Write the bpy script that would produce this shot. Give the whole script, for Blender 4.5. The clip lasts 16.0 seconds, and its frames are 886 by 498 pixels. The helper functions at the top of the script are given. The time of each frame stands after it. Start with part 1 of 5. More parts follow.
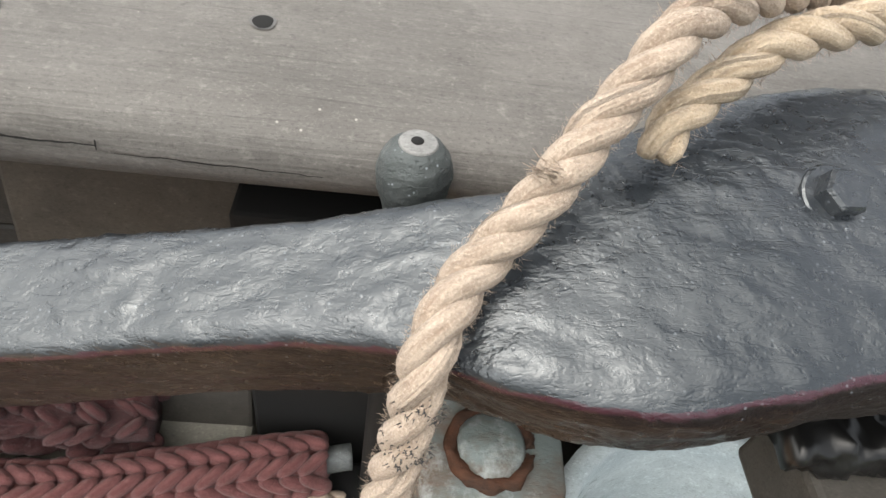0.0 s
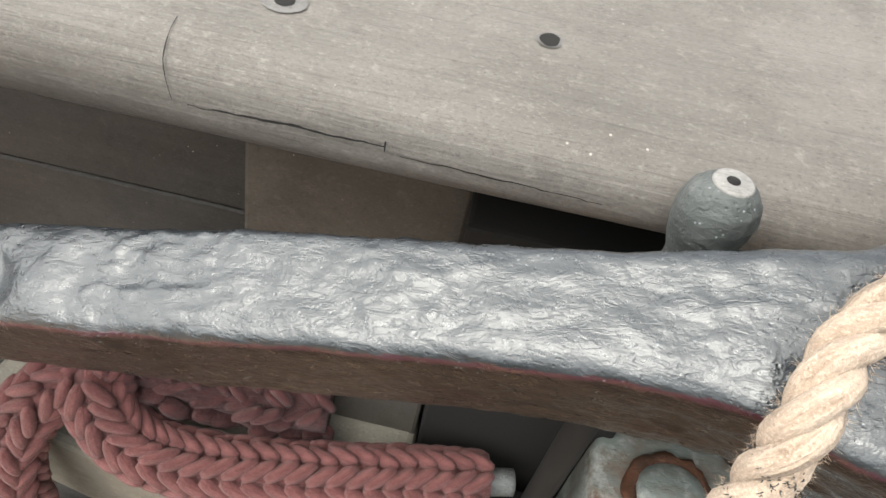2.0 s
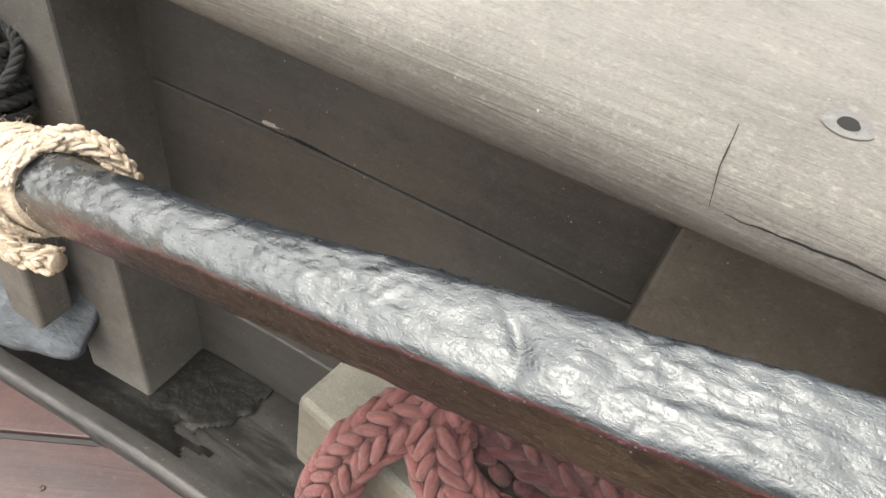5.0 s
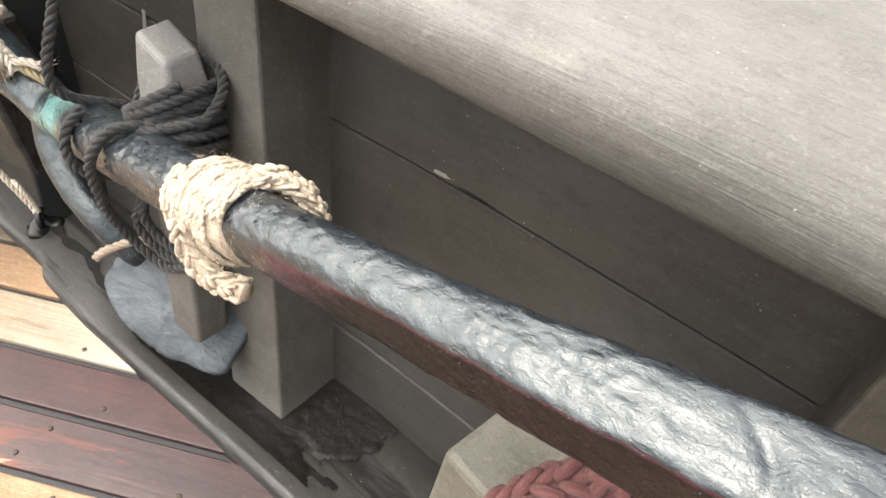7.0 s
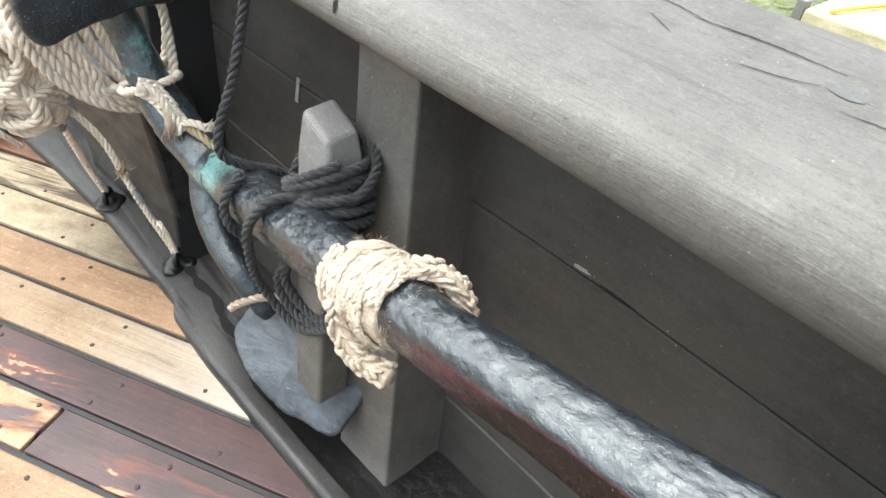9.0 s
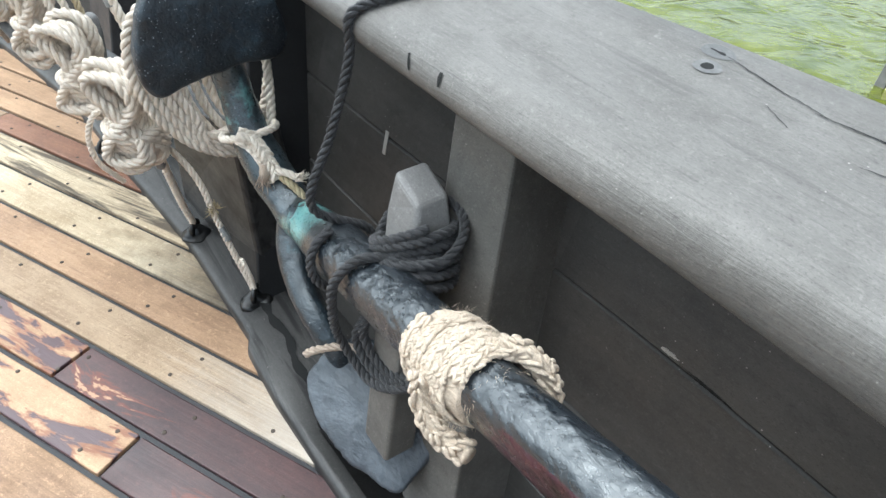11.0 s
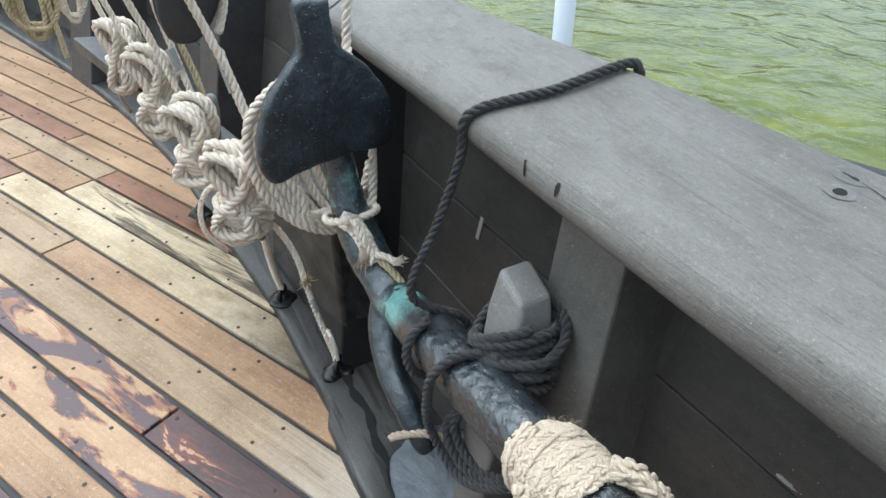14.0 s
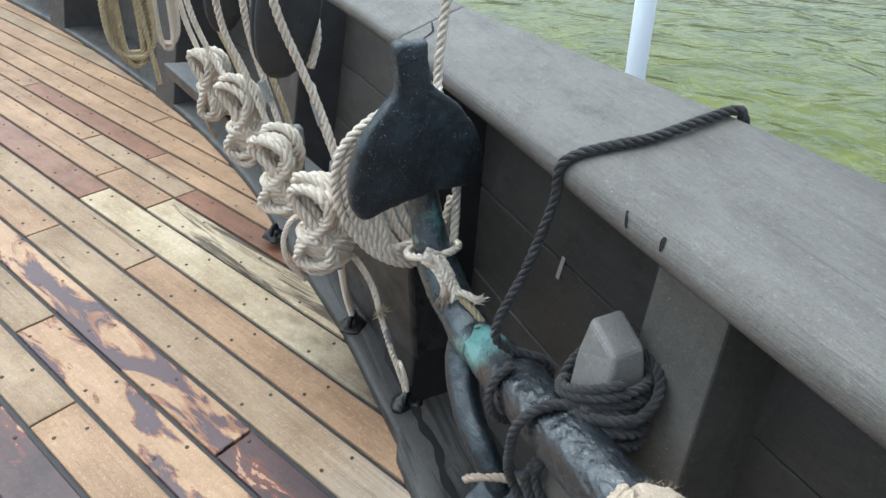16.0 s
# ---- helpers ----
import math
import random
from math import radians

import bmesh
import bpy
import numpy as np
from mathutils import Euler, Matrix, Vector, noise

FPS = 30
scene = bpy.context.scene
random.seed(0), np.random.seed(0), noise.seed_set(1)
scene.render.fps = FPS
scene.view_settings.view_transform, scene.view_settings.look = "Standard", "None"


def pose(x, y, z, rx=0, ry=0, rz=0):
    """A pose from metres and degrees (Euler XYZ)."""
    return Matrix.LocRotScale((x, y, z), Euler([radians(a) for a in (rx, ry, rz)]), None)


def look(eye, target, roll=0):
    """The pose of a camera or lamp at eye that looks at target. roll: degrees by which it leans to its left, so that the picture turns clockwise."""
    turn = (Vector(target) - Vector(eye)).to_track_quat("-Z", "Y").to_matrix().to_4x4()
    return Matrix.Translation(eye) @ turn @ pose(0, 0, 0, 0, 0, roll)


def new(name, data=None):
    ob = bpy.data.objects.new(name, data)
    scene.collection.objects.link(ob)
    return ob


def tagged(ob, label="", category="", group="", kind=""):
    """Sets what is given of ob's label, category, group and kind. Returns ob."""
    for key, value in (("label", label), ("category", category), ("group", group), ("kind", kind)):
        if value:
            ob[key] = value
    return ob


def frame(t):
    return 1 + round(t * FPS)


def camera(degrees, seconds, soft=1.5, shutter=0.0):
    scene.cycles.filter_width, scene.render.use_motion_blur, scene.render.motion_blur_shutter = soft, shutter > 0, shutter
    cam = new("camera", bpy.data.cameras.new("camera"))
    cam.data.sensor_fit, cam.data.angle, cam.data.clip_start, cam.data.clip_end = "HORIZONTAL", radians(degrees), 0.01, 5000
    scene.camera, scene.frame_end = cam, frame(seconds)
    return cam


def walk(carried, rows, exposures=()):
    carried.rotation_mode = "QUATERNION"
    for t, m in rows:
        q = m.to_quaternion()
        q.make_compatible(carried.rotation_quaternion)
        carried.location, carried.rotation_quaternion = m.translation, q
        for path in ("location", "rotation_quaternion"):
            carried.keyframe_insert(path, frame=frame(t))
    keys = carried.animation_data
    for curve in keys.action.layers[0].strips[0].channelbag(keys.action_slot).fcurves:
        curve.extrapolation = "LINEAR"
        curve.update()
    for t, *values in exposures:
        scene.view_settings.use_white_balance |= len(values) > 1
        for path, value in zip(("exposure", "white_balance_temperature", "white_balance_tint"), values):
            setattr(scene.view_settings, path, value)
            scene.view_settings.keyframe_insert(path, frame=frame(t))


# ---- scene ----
cam = camera(70.6, 16.0)
METRES, EYE, TILT, LEAN, TURN = 1.0, 1.26, -47.5, -8.0, 0.0
ROWS = [
    (0.0, 0.0, 0.0, 0.0, 0.0, 0.0, -0.0),
    (0.5, -0.0293, 0.0046, -0.0028, 1.64, 0.2, -1.59),
    (1.0, -0.0608, 0.0075, -0.0012, 3.45, 0.4, -3.33),
    (1.5, -0.1008, 0.0093, -0.0024, 5.67, 0.71, -5.55),
    (2.0, -0.1496, 0.0063, -0.001, 7.66, 0.92, -7.71),
    (2.5, -0.1967, 0.0032, -0.0033, 9.95, 1.27, -10.22),
    (3.0, -0.2314, -0.0012, -0.0084, 12.33, 1.54, -12.75),
    (3.5, -0.2813, -0.0118, -0.0125, 14.3, 1.78, -15.03),
    (4.0, -0.3474, -0.0222, -0.0145, 16.44, 1.88, -17.46),
    (6.5, -0.5272, -0.0651, -0.0449, 27.48, 1.44, -26.82),
    (7.0, -0.561, -0.0868, -0.0431, 29.23, 1.48, -28.3),
    (7.5, -0.5996, -0.1127, -0.0409, 31.13, 1.56, -29.82),
    (8.0, -0.6277, -0.1292, -0.0407, 32.97, 1.61, -31.17),
    (8.5, -0.6501, -0.147, -0.0371, 34.81, 1.54, -32.55),
    (9.0, -0.6699, -0.161, -0.0301, 36.87, 1.25, -34.0),
    (11.5, -0.7395, -0.2179, -0.0017, 44.44, 0.3, -38.71),
    (12.0, -0.746, -0.2322, 0.0023, 45.52, 0.61, -39.24),
    (12.5, -0.7522, -0.2474, 0.0122, 46.5, 0.82, -39.74),
    (13.0, -0.7666, -0.2595, 0.0157, 47.62, 0.95, -40.29),
    (13.5, -0.7869, -0.2737, 0.0113, 48.84, 0.91, -40.87),
    (14.0, -0.8023, -0.2869, 0.0026, 50.0, 0.75, -41.36),
    (14.5, -0.8145, -0.2966, 0.0053, 51.53, 0.26, -41.88),
    (15.0, -0.825, -0.3133, 0.0093, 53.03, -0.39, -42.33),
    (15.5, -0.8449, -0.3284, 0.0028, 54.68, -1.14, -42.92),
    (16.0, -0.8614, -0.3454, -0.0115, 56.19, -1.84, -43.58),
]
walk(cam, [(t, pose(0, 0, EYE, TILT, LEAN, TURN) @ pose(METRES * x, METRES * y, METRES * z, 90 + pitch, roll, yaw)) for t, x, y, z, yaw, pitch, roll in ROWS],
     [(0.0, 0.98, 6750, 8), (1.5, 1.23, 6850, 8), (2.5, 1.48, 6950, 8), (4.2, 1.68, 7050, 8), (6.5, 1.74, 7000, 8), (8.0, 1.65, 6650, 6), (9.0, 1.54, 6300, 4), (11.5, 1.18, 5800, 2), (14.0, 0.9, 5750, 1), (16.0, 0.75, 5700, 1)])

# ---- light: a bright veiled sky, the sun behind thin cloud, inboard of the bulwark ----
SUN_EL, SUN_AZ = 66.0, -117.0          # elevation; turned from +y towards +x
world = bpy.data.worlds.new("sky")
scene.world = world
world.use_nodes = True
wn, wl = world.node_tree.nodes, world.node_tree.links
sky = wn.new("ShaderNodeTexSky")
sky.sky_type = "NISHITA"
sky.sun_disc = False
sky.sun_elevation, sky.sun_rotation = radians(SUN_EL), radians(SUN_AZ)
sky.dust_density = 4.0
veil = wn.new("ShaderNodeHueSaturation")
veil.inputs["Saturation"].default_value = 0.3
wl.new(sky.outputs[0], veil.inputs["Color"])
wl.new(veil.outputs[0], wn["Background"].inputs["Color"])
wn["Background"].inputs["Strength"].default_value = 0.15
sun_data = bpy.data.lights.new("sun", "SUN")
sun_data.energy, sun_data.angle, sun_data.color = 1.5, radians(112), (1.0, 0.97, 0.92)
sun = new("sun", sun_data)
az, el = radians(SUN_AZ), radians(SUN_EL)
sun_dir = Vector((math.sin(az) * math.cos(el), math.cos(az) * math.cos(el), math.sin(el)))
sun.matrix_world = look(sun_dir * 20, (0, 0, 0))


# ---- materials ----
class Nodes:
    """A small writer of node materials."""
    def __init__(self, name):
        self.m = bpy.data.materials.new(name)
        self.m.use_nodes = True
        self.n, self.l = self.m.node_tree.nodes, self.m.node_tree.links
        self.p = self.n["Principled BSDF"]

    def node(self, kind, **inputs):
        nd = self.n.new(kind)
        for k, v in inputs.items():
            self.put(nd.inputs[k.replace("_", " ")], v)
        return nd

    def put(self, socket, v):
        if isinstance(v, bpy.types.NodeSocket):
            self.l.new(v, socket)
        else:
            socket.default_value = v

    def coords(self, scale=(1, 1, 1), kind="Object", offset=None):
        c = self.n.new("ShaderNodeTexCoord")
        mp = self.node("ShaderNodeMapping", Scale=scale)
        self.l.new(c.outputs[kind], mp.inputs["Vector"])
        if offset is not None:
            self.l.new(offset, mp.inputs["Location"])
        return mp.outputs[0]

    def noise(self, vec, scale, detail=5.0, rough=0.55, dist=0.0):
        return self.node("ShaderNodeTexNoise", Vector=vec, Scale=scale, Detail=detail, Roughness=rough, Distortion=dist).outputs["Fac"]

    def ramp(self, fac, stops):
        r = self.n.new("ShaderNodeValToRGB")
        e = r.color_ramp.elements
        while len(e) < len(stops):
            e.new(0.5)
        for el_, (pos, col) in zip(e, stops):
            el_.position = pos
            el_.color = (*col, 1) if isinstance(col, tuple) else (col, col, col, 1)
        self.l.new(fac, r.inputs[0])
        return r.outputs[0]

    def mix(self, a, b, fac, mode="MIX"):
        x = self.n.new("ShaderNodeMix")
        x.data_type, x.blend_type = "RGBA", mode
        self.put(x.inputs[0], fac)
        for sock, v in ((x.inputs[6], a), (x.inputs[7], b)):
            self.put(sock, (*v, 1) if isinstance(v, tuple) and len(v) == 3 else v)
        return x.outputs[2]

    def math(self, op, a, b=0.0):
        x = self.n.new("ShaderNodeMath")
        x.operation = op
        self.put(x.inputs[0], a)
        self.put(x.inputs[1], b)
        return x.outputs[0]

    def random(self):
        return self.n.new("ShaderNodeObjectInfo").outputs["Random"]

    def bump(self, height, strength=0.5, distance=0.002, normal=None):
        b = self.node("ShaderNodeBump", Height=height, Strength=strength, Distance=distance)
        if normal is not None:
            self.l.new(normal, b.inputs["Normal"])
        return b.outputs[0]

    def done(self, color, rough, normal=None, spec=0.5, metal=0.0, coat=0.0):
        self.put(self.p.inputs["Base Color"], (*color, 1) if isinstance(color, tuple) and len(color) == 3 else color)
        self.put(self.p.inputs["Roughness"], rough)
        self.p.inputs["Specular IOR Level"].default_value = spec
        self.p.inputs["Metallic"].default_value = metal
        self.p.inputs["Coat Weight"].default_value = coat
        if normal is not None:
            self.l.new(normal, self.p.inputs["Normal"])
        return self.m


def wood(name, dark, light, grain=(3, 90, 90), rough=0.6, speck=0.0, bump=0.35, cracks=0.0, kind="Object", spec=0.4, stain=None, soft=False, cover=0.53, scratch=0.0, rim=None, gloss=0.0, bleach=None):
    """Painted or bare timber with its grain along x."""
    w = Nodes(name)
    rnd = w.random()
    shift = w.node("ShaderNodeCombineXYZ", X=w.math("MULTIPLY", rnd, 37.0), Y=w.math("MULTIPLY", rnd, 11.0), Z=w.math("MULTIPLY", rnd, 5.0)).outputs[0]
    fine = w.noise(w.coords(grain, kind, shift), 1.0, 6.0, 0.65, 0.6)
    broad = w.noise(w.coords((2.5, 7, 7), kind, shift), 1.0, 4.0, 0.6)
    blotch = w.noise(w.coords((11, 14, 14), kind, shift), 1.0, 5.0, 0.7)
    col = w.mix(dark, light, w.ramp(w.math("ADD", w.math("MULTIPLY", fine, 0.3), w.math("MULTIPLY", broad, 0.7)), [(0.35, 0.0), (0.68, 1.0)]))
    col = w.mix(col, tuple(c * 0.75 for c in dark), w.math("MULTIPLY", w.ramp(blotch, [(0.5, 0.0), (0.75, 1.0)]), 0.5))
    col = w.mix(col, (0.0, 0.0, 0.0), w.math("MULTIPLY", w.math("SUBTRACT", rnd, 0.3), 0.12))
    fleck = w.noise(w.coords((70, 90, 90), kind, shift), 1.0, 4.0, 0.75)
    col = w.mix(col, tuple(min(1.0, c * 1.5) for c in light), w.math("MULTIPLY", w.ramp(fleck, [(0.56, 0.0), (0.72, 1.0)]), 0.45))
    col = w.mix(col, tuple(c * 0.5 for c in dark), w.math("MULTIPLY", w.ramp(fleck, [(0.28, 1.0), (0.42, 0.0)]), 0.5))
    grit = w.noise(w.coords((230, 420, 420), kind, shift), 1.0, 3.0, 0.7)
    col = w.mix(col, tuple(c * 0.4 for c in dark), w.math("MULTIPLY", w.ramp(grit, [(0.32, 1.0), (0.45, 0.0)]), 0.45))
    col = w.mix(col, tuple(min(1.0, c * 1.5) for c in light), w.math("MULTIPLY", w.ramp(grit, [(0.58, 0.0), (0.70, 1.0)]), 0.4))
    if scratch:
        lines = w.noise(w.coords((9, 260, 260), kind, shift), 1.0, 3.0, 0.6, 0.3)
        col = w.mix(col, tuple(c * 0.45 for c in dark), w.math("MULTIPLY", w.ramp(lines, [(0.30, 1.0), (0.38, 0.0)]), scratch))
        col = w.mix(col, tuple(min(1.0, c * 1.6) for c in light), w.math("MULTIPLY", w.ramp(lines, [(0.66, 0.0), (0.73, 1.0)]), scratch * 0.35))
    sheen = None
    if stain:
        spread = w.noise(w.coords((1.4, 16.0, 9.0) if soft else (1.7, 7.0, 7.0), kind, shift), 1.0, 6.0, 0.62, 1.2)
        if rim:
            col = w.mix(col, rim, w.ramp(spread, [(cover - 0.035, 0.0), (cover - 0.012, 0.85)]))
        sheen = w.ramp(spread, [(0.52, 0.0), (0.62, 0.92)] if soft else [(cover, 0.0), (cover + 0.012, 0.95)])
        col = w.mix(col, stain, sheen)
    if bleach:
        along = w.node("ShaderNodeSeparateXYZ", Vector=w.coords()).outputs["X"]
        far = w.n.new("ShaderNodeMapRange")
        w.put(far.inputs["Value"], w.math("ADD", along, w.math("ADD", w.math("MULTIPLY", w.math("SUBTRACT", blotch, 0.5), 0.35), w.math("MULTIPLY", w.math("SUBTRACT", fine, 0.5), 0.5))))
        far.inputs["From Min"].default_value, far.inputs["From Max"].default_value = bleach[:2]
        col = w.mix(col, bleach[2], w.math("MULTIPLY", far.outputs[0], bleach[3]))
    if cracks:
        line = w.noise(w.coords((1.6, 42, 42), kind, shift), 1.0, 3.0, 0.5, 0.4)
        crack = w.ramp(line, [(0.30, 1.0), (0.335, 0.0)])
        col = w.mix(col, tuple(c * 0.15 for c in dark), w.math("MULTIPLY", crack, cracks))
    if speck:
        v = w.node("ShaderNodeTexVoronoi", Vector=w.coords((1, 1, 1), kind), Scale=60.0)
        dots = w.math("MULTIPLY", w.ramp(v.outputs["Distance"], [(0.045, 1.0), (0.09, 0.0)]), w.ramp(w.noise(w.coords((9, 9, 9), kind), 1.0), [(0.5, 0.0), (0.62, 1.0)]))
        col = w.mix(col, (0.55, 0.52, 0.48), w.math("MULTIPLY", dots, speck))
    h = w.math("ADD", fine, w.math("MULTIPLY", blotch, 0.6))
    n1 = w.bump(h, bump, 0.0025)
    dull = w.ramp(blotch, [(0.3, rough - 0.12), (0.7, rough + 0.1)])
    if sheen is not None and gloss:
        dull = w.math("MULTIPLY", dull, w.math("SUBTRACT", 1.0, w.math("MULTIPLY", sheen, gloss)))
    return w.done(col, dull, n1, spec)


def rope_mat(name, dark, light, dirt, rough=0.9, fine=1.0):
    """Laid rope: the fibres run along each strand's own length (first texture axis)."""
    w = Nodes(name)
    fib = w.noise(w.coords((330 * fine, 14, 1), "UV"), 1.0, 5.0, 0.7, 0.3)
    streak = w.noise(w.coords((190 * fine, 40, 1), "UV"), 1.0, 3.0, 0.6)
    soil = w.noise(w.coords((14, 14, 14)), 1.0, 5.0, 0.65)
    col = w.mix(dark, light, w.ramp(w.math("ADD", w.math("MULTIPLY", fib, 0.4), w.math("MULTIPLY", streak, 0.6)), [(0.36, 0.0), (0.66, 1.0)]))
    col = w.mix(col, dirt, w.ramp(soil, [(0.5, 0.0), (0.72, 0.7)]))
    hair = w.noise(w.coords((520, 520, 520)), 1.0, 3.0, 0.7)
    col = w.mix(col, tuple(min(1.0, c * 1.35) for c in light), w.math("MULTIPLY", w.ramp(hair, [(0.52, 0.0), (0.68, 1.0)]), 0.5))
    col = w.mix(col, tuple(c * 0.55 for c in dark), w.math("MULTIPLY", w.ramp(hair, [(0.30, 1.0), (0.44, 0.0)]), 0.5))
    nrm = w.bump(w.math("ADD", w.math("ADD", streak, fib), hair), 1.0, 0.0022)
    w.p.inputs["Sheen Weight"].default_value = 0.15
    return w.done(col, rough, nrm, 0.2)


def iron(name, base, tint, patina=None, rough=0.3, lump=1.0, spec=0.6, coat=0.6, cover=0.57, glint_flecks=0.0, under=False, fine=0.3, coat_rough=0.14):
    """Thick glossy paint over rough forged iron."""
    w = Nodes(name)
    big = w.noise(w.coords((22, 34, 34)), 1.0, 5.0, 0.6, 0.4)
    small = w.noise(w.coords((95, 130, 130)), 1.0, 5.0, 0.65, 0.2)
    pits = w.node("ShaderNodeTexVoronoi", Vector=w.coords(), Scale=150.0).outputs["Distance"]
    col = w.mix(base, tint, w.ramp(w.noise(w.coords((7, 12, 12)), 1.0, 6.0, 0.7), [(0.45, 0.0), (0.68, 1.0)]))
    if patina:
        col = w.mix(col, patina, w.ramp(w.noise(w.coords((9, 9, 9)), 1.0, 6.0, 0.75), [(cover, 0.0), (cover + 0.13, 0.8)]))
    if under:
        at = w.n.new("ShaderNodeAttribute")
        at.attribute_name = "underside"
        edge = w.math("ADD", at.outputs["Fac"], w.math("MULTIPLY", w.math("SUBTRACT", w.noise(w.coords((14, 45, 45)), 1.0, 6.0, 0.75), 0.5), 1.2))
        col = w.mix(col, (0.040, 0.010, 0.017), w.ramp(edge, [(0.30, 0.0), (0.36, 1.0)]))
        col = w.mix(col, (0.0125, 0.0092, 0.0088), w.ramp(edge, [(0.55, 0.0), (0.75, 1.0)]))
        green = w.n.new("ShaderNodeAttribute")
        green.attribute_name = "verdigris"
        bloom = w.math("ADD", green.outputs["Fac"], w.math("SUBTRACT", w.noise(w.coords((16, 22, 22)), 1.0, 6.0, 0.78), 0.62))
        col = w.mix(col, (0.16, 0.36, 0.35), w.ramp(bloom, [(0.35, 0.0), (0.75, 0.85)]))
        # coat and specular cut towards the underside, to mute the deck's reflection there
        worn = w.ramp(edge, [(0.3, 1.0), (0.7, 0.15)])
        w.l.new(w.math("MULTIPLY", worn, coat), w.p.inputs["Coat Weight"])
        w.l.new(w.math("MULTIPLY", w.ramp(edge, [(0.35, 1.0), (0.8, 0.25)]), spec), w.p.inputs["Specular IOR Level"])
    # pale flecks in the colour that imitate sparkle on the rough paint
    if glint_flecks:
        v = w.node("ShaderNodeTexVoronoi", Vector=w.coords(), Scale=170.0)
        dots = w.math("MULTIPLY", w.ramp(v.outputs["Distance"], [(0.10, 1.0), (0.2, 0.0)]), w.ramp(w.noise(w.coords((40, 40, 40)), 1.0), [(0.48, 0.0), (0.6, 1.0)]))
        col = w.mix(col, (0.45, 0.5, 0.55), w.math("MULTIPLY", dots, glint_flecks))
    crease = w.ramp(w.noise(w.coords((26, 120, 120)), 1.0, 4.0, 0.6, 0.8), [(0.40, 0.0), (0.47, 1.0)])
    n0 = w.bump(big, 0.2 * lump, 0.010)
    n1 = w.bump(crease, min(1.0, 0.2 * lump), 0.0012, n0)
    n2 = w.bump(w.math("ADD", small, w.math("MULTIPLY", w.ramp(pits, [(0.0, 0.0), (0.22, 1.0)]), 0.4)), min(1.0, fine * lump), 0.003, n1)
    w.p.inputs["Specular Tint"].default_value = (0.86, 0.95, 1.0, 1.0)
    w.p.inputs["Coat Roughness"].default_value = coat_rough
    w.p.inputs["Coat IOR"].default_value = 1.6
    w.l.new(n2, w.p.inputs["Coat Normal"])
    return w.done(col, w.ramp(small, [(0.3, rough - 0.1), (0.7, rough + 0.15)]), n2, spec, 0.0, coat)


M_RAIL = wood("weathered_rail_paint", (0.098, 0.092, 0.085), (0.168, 0.159, 0.148), (7, 150, 150), 0.55, 0.5, 0.7, 0.2, scratch=0.4)
M_BULWARK = wood("black_brown_bulwark_paint", (0.030, 0.0285, 0.0265), (0.058, 0.055, 0.051), (4, 60, 60), 0.5, 0.45, 0.3, scratch=0.3)
M_POST = wood("dark_grey_post_paint", (0.082, 0.077, 0.070), (0.145, 0.137, 0.125), (14, 14, 5), 0.5, 0.5, 0.25)
# post paint darkened for the broad post's shade; also the dark timber bearer
M_BROAD = wood("shaded_post_and_dark_timber_paint", (0.045, 0.041, 0.036), (0.083, 0.077, 0.068), (14, 14, 5), 0.5, 0.5, 0.25)
M_PEG = wood("grey_peg_paint", (0.17, 0.165, 0.16), (0.25, 0.245, 0.24), (14, 14, 5), 0.5, 0.3, 0.2)
M_WATERWAY = wood("black_waterway_paint", (0.025, 0.025, 0.025), (0.066, 0.063, 0.060), (5, 30, 30), 0.45, 0.5, 0.4, stain=(0.010, 0.010, 0.010), soft=True)
M_CHOCK = wood("grey_green_chock_paint", (0.135, 0.13, 0.11), (0.22, 0.21, 0.18), (5, 30, 30), 0.55, 0.3, 0.2)
M_BLOCK = wood("black_block_paint", (0.025, 0.025, 0.027), (0.05, 0.05, 0.052), (10, 40, 40), 0.4, 0.2, 0.15)
# near-black so that the post behind the coils reads as a deeply shaded recess
M_DEEP = wood("shade_black_post", (0.010, 0.010, 0.011), (0.02, 0.02, 0.021), (10, 40, 40), 0.5, 0.2, 0.15)
M_CAULK = Nodes("black_seam_pitch").done((0.025, 0.026, 0.03), 0.6)
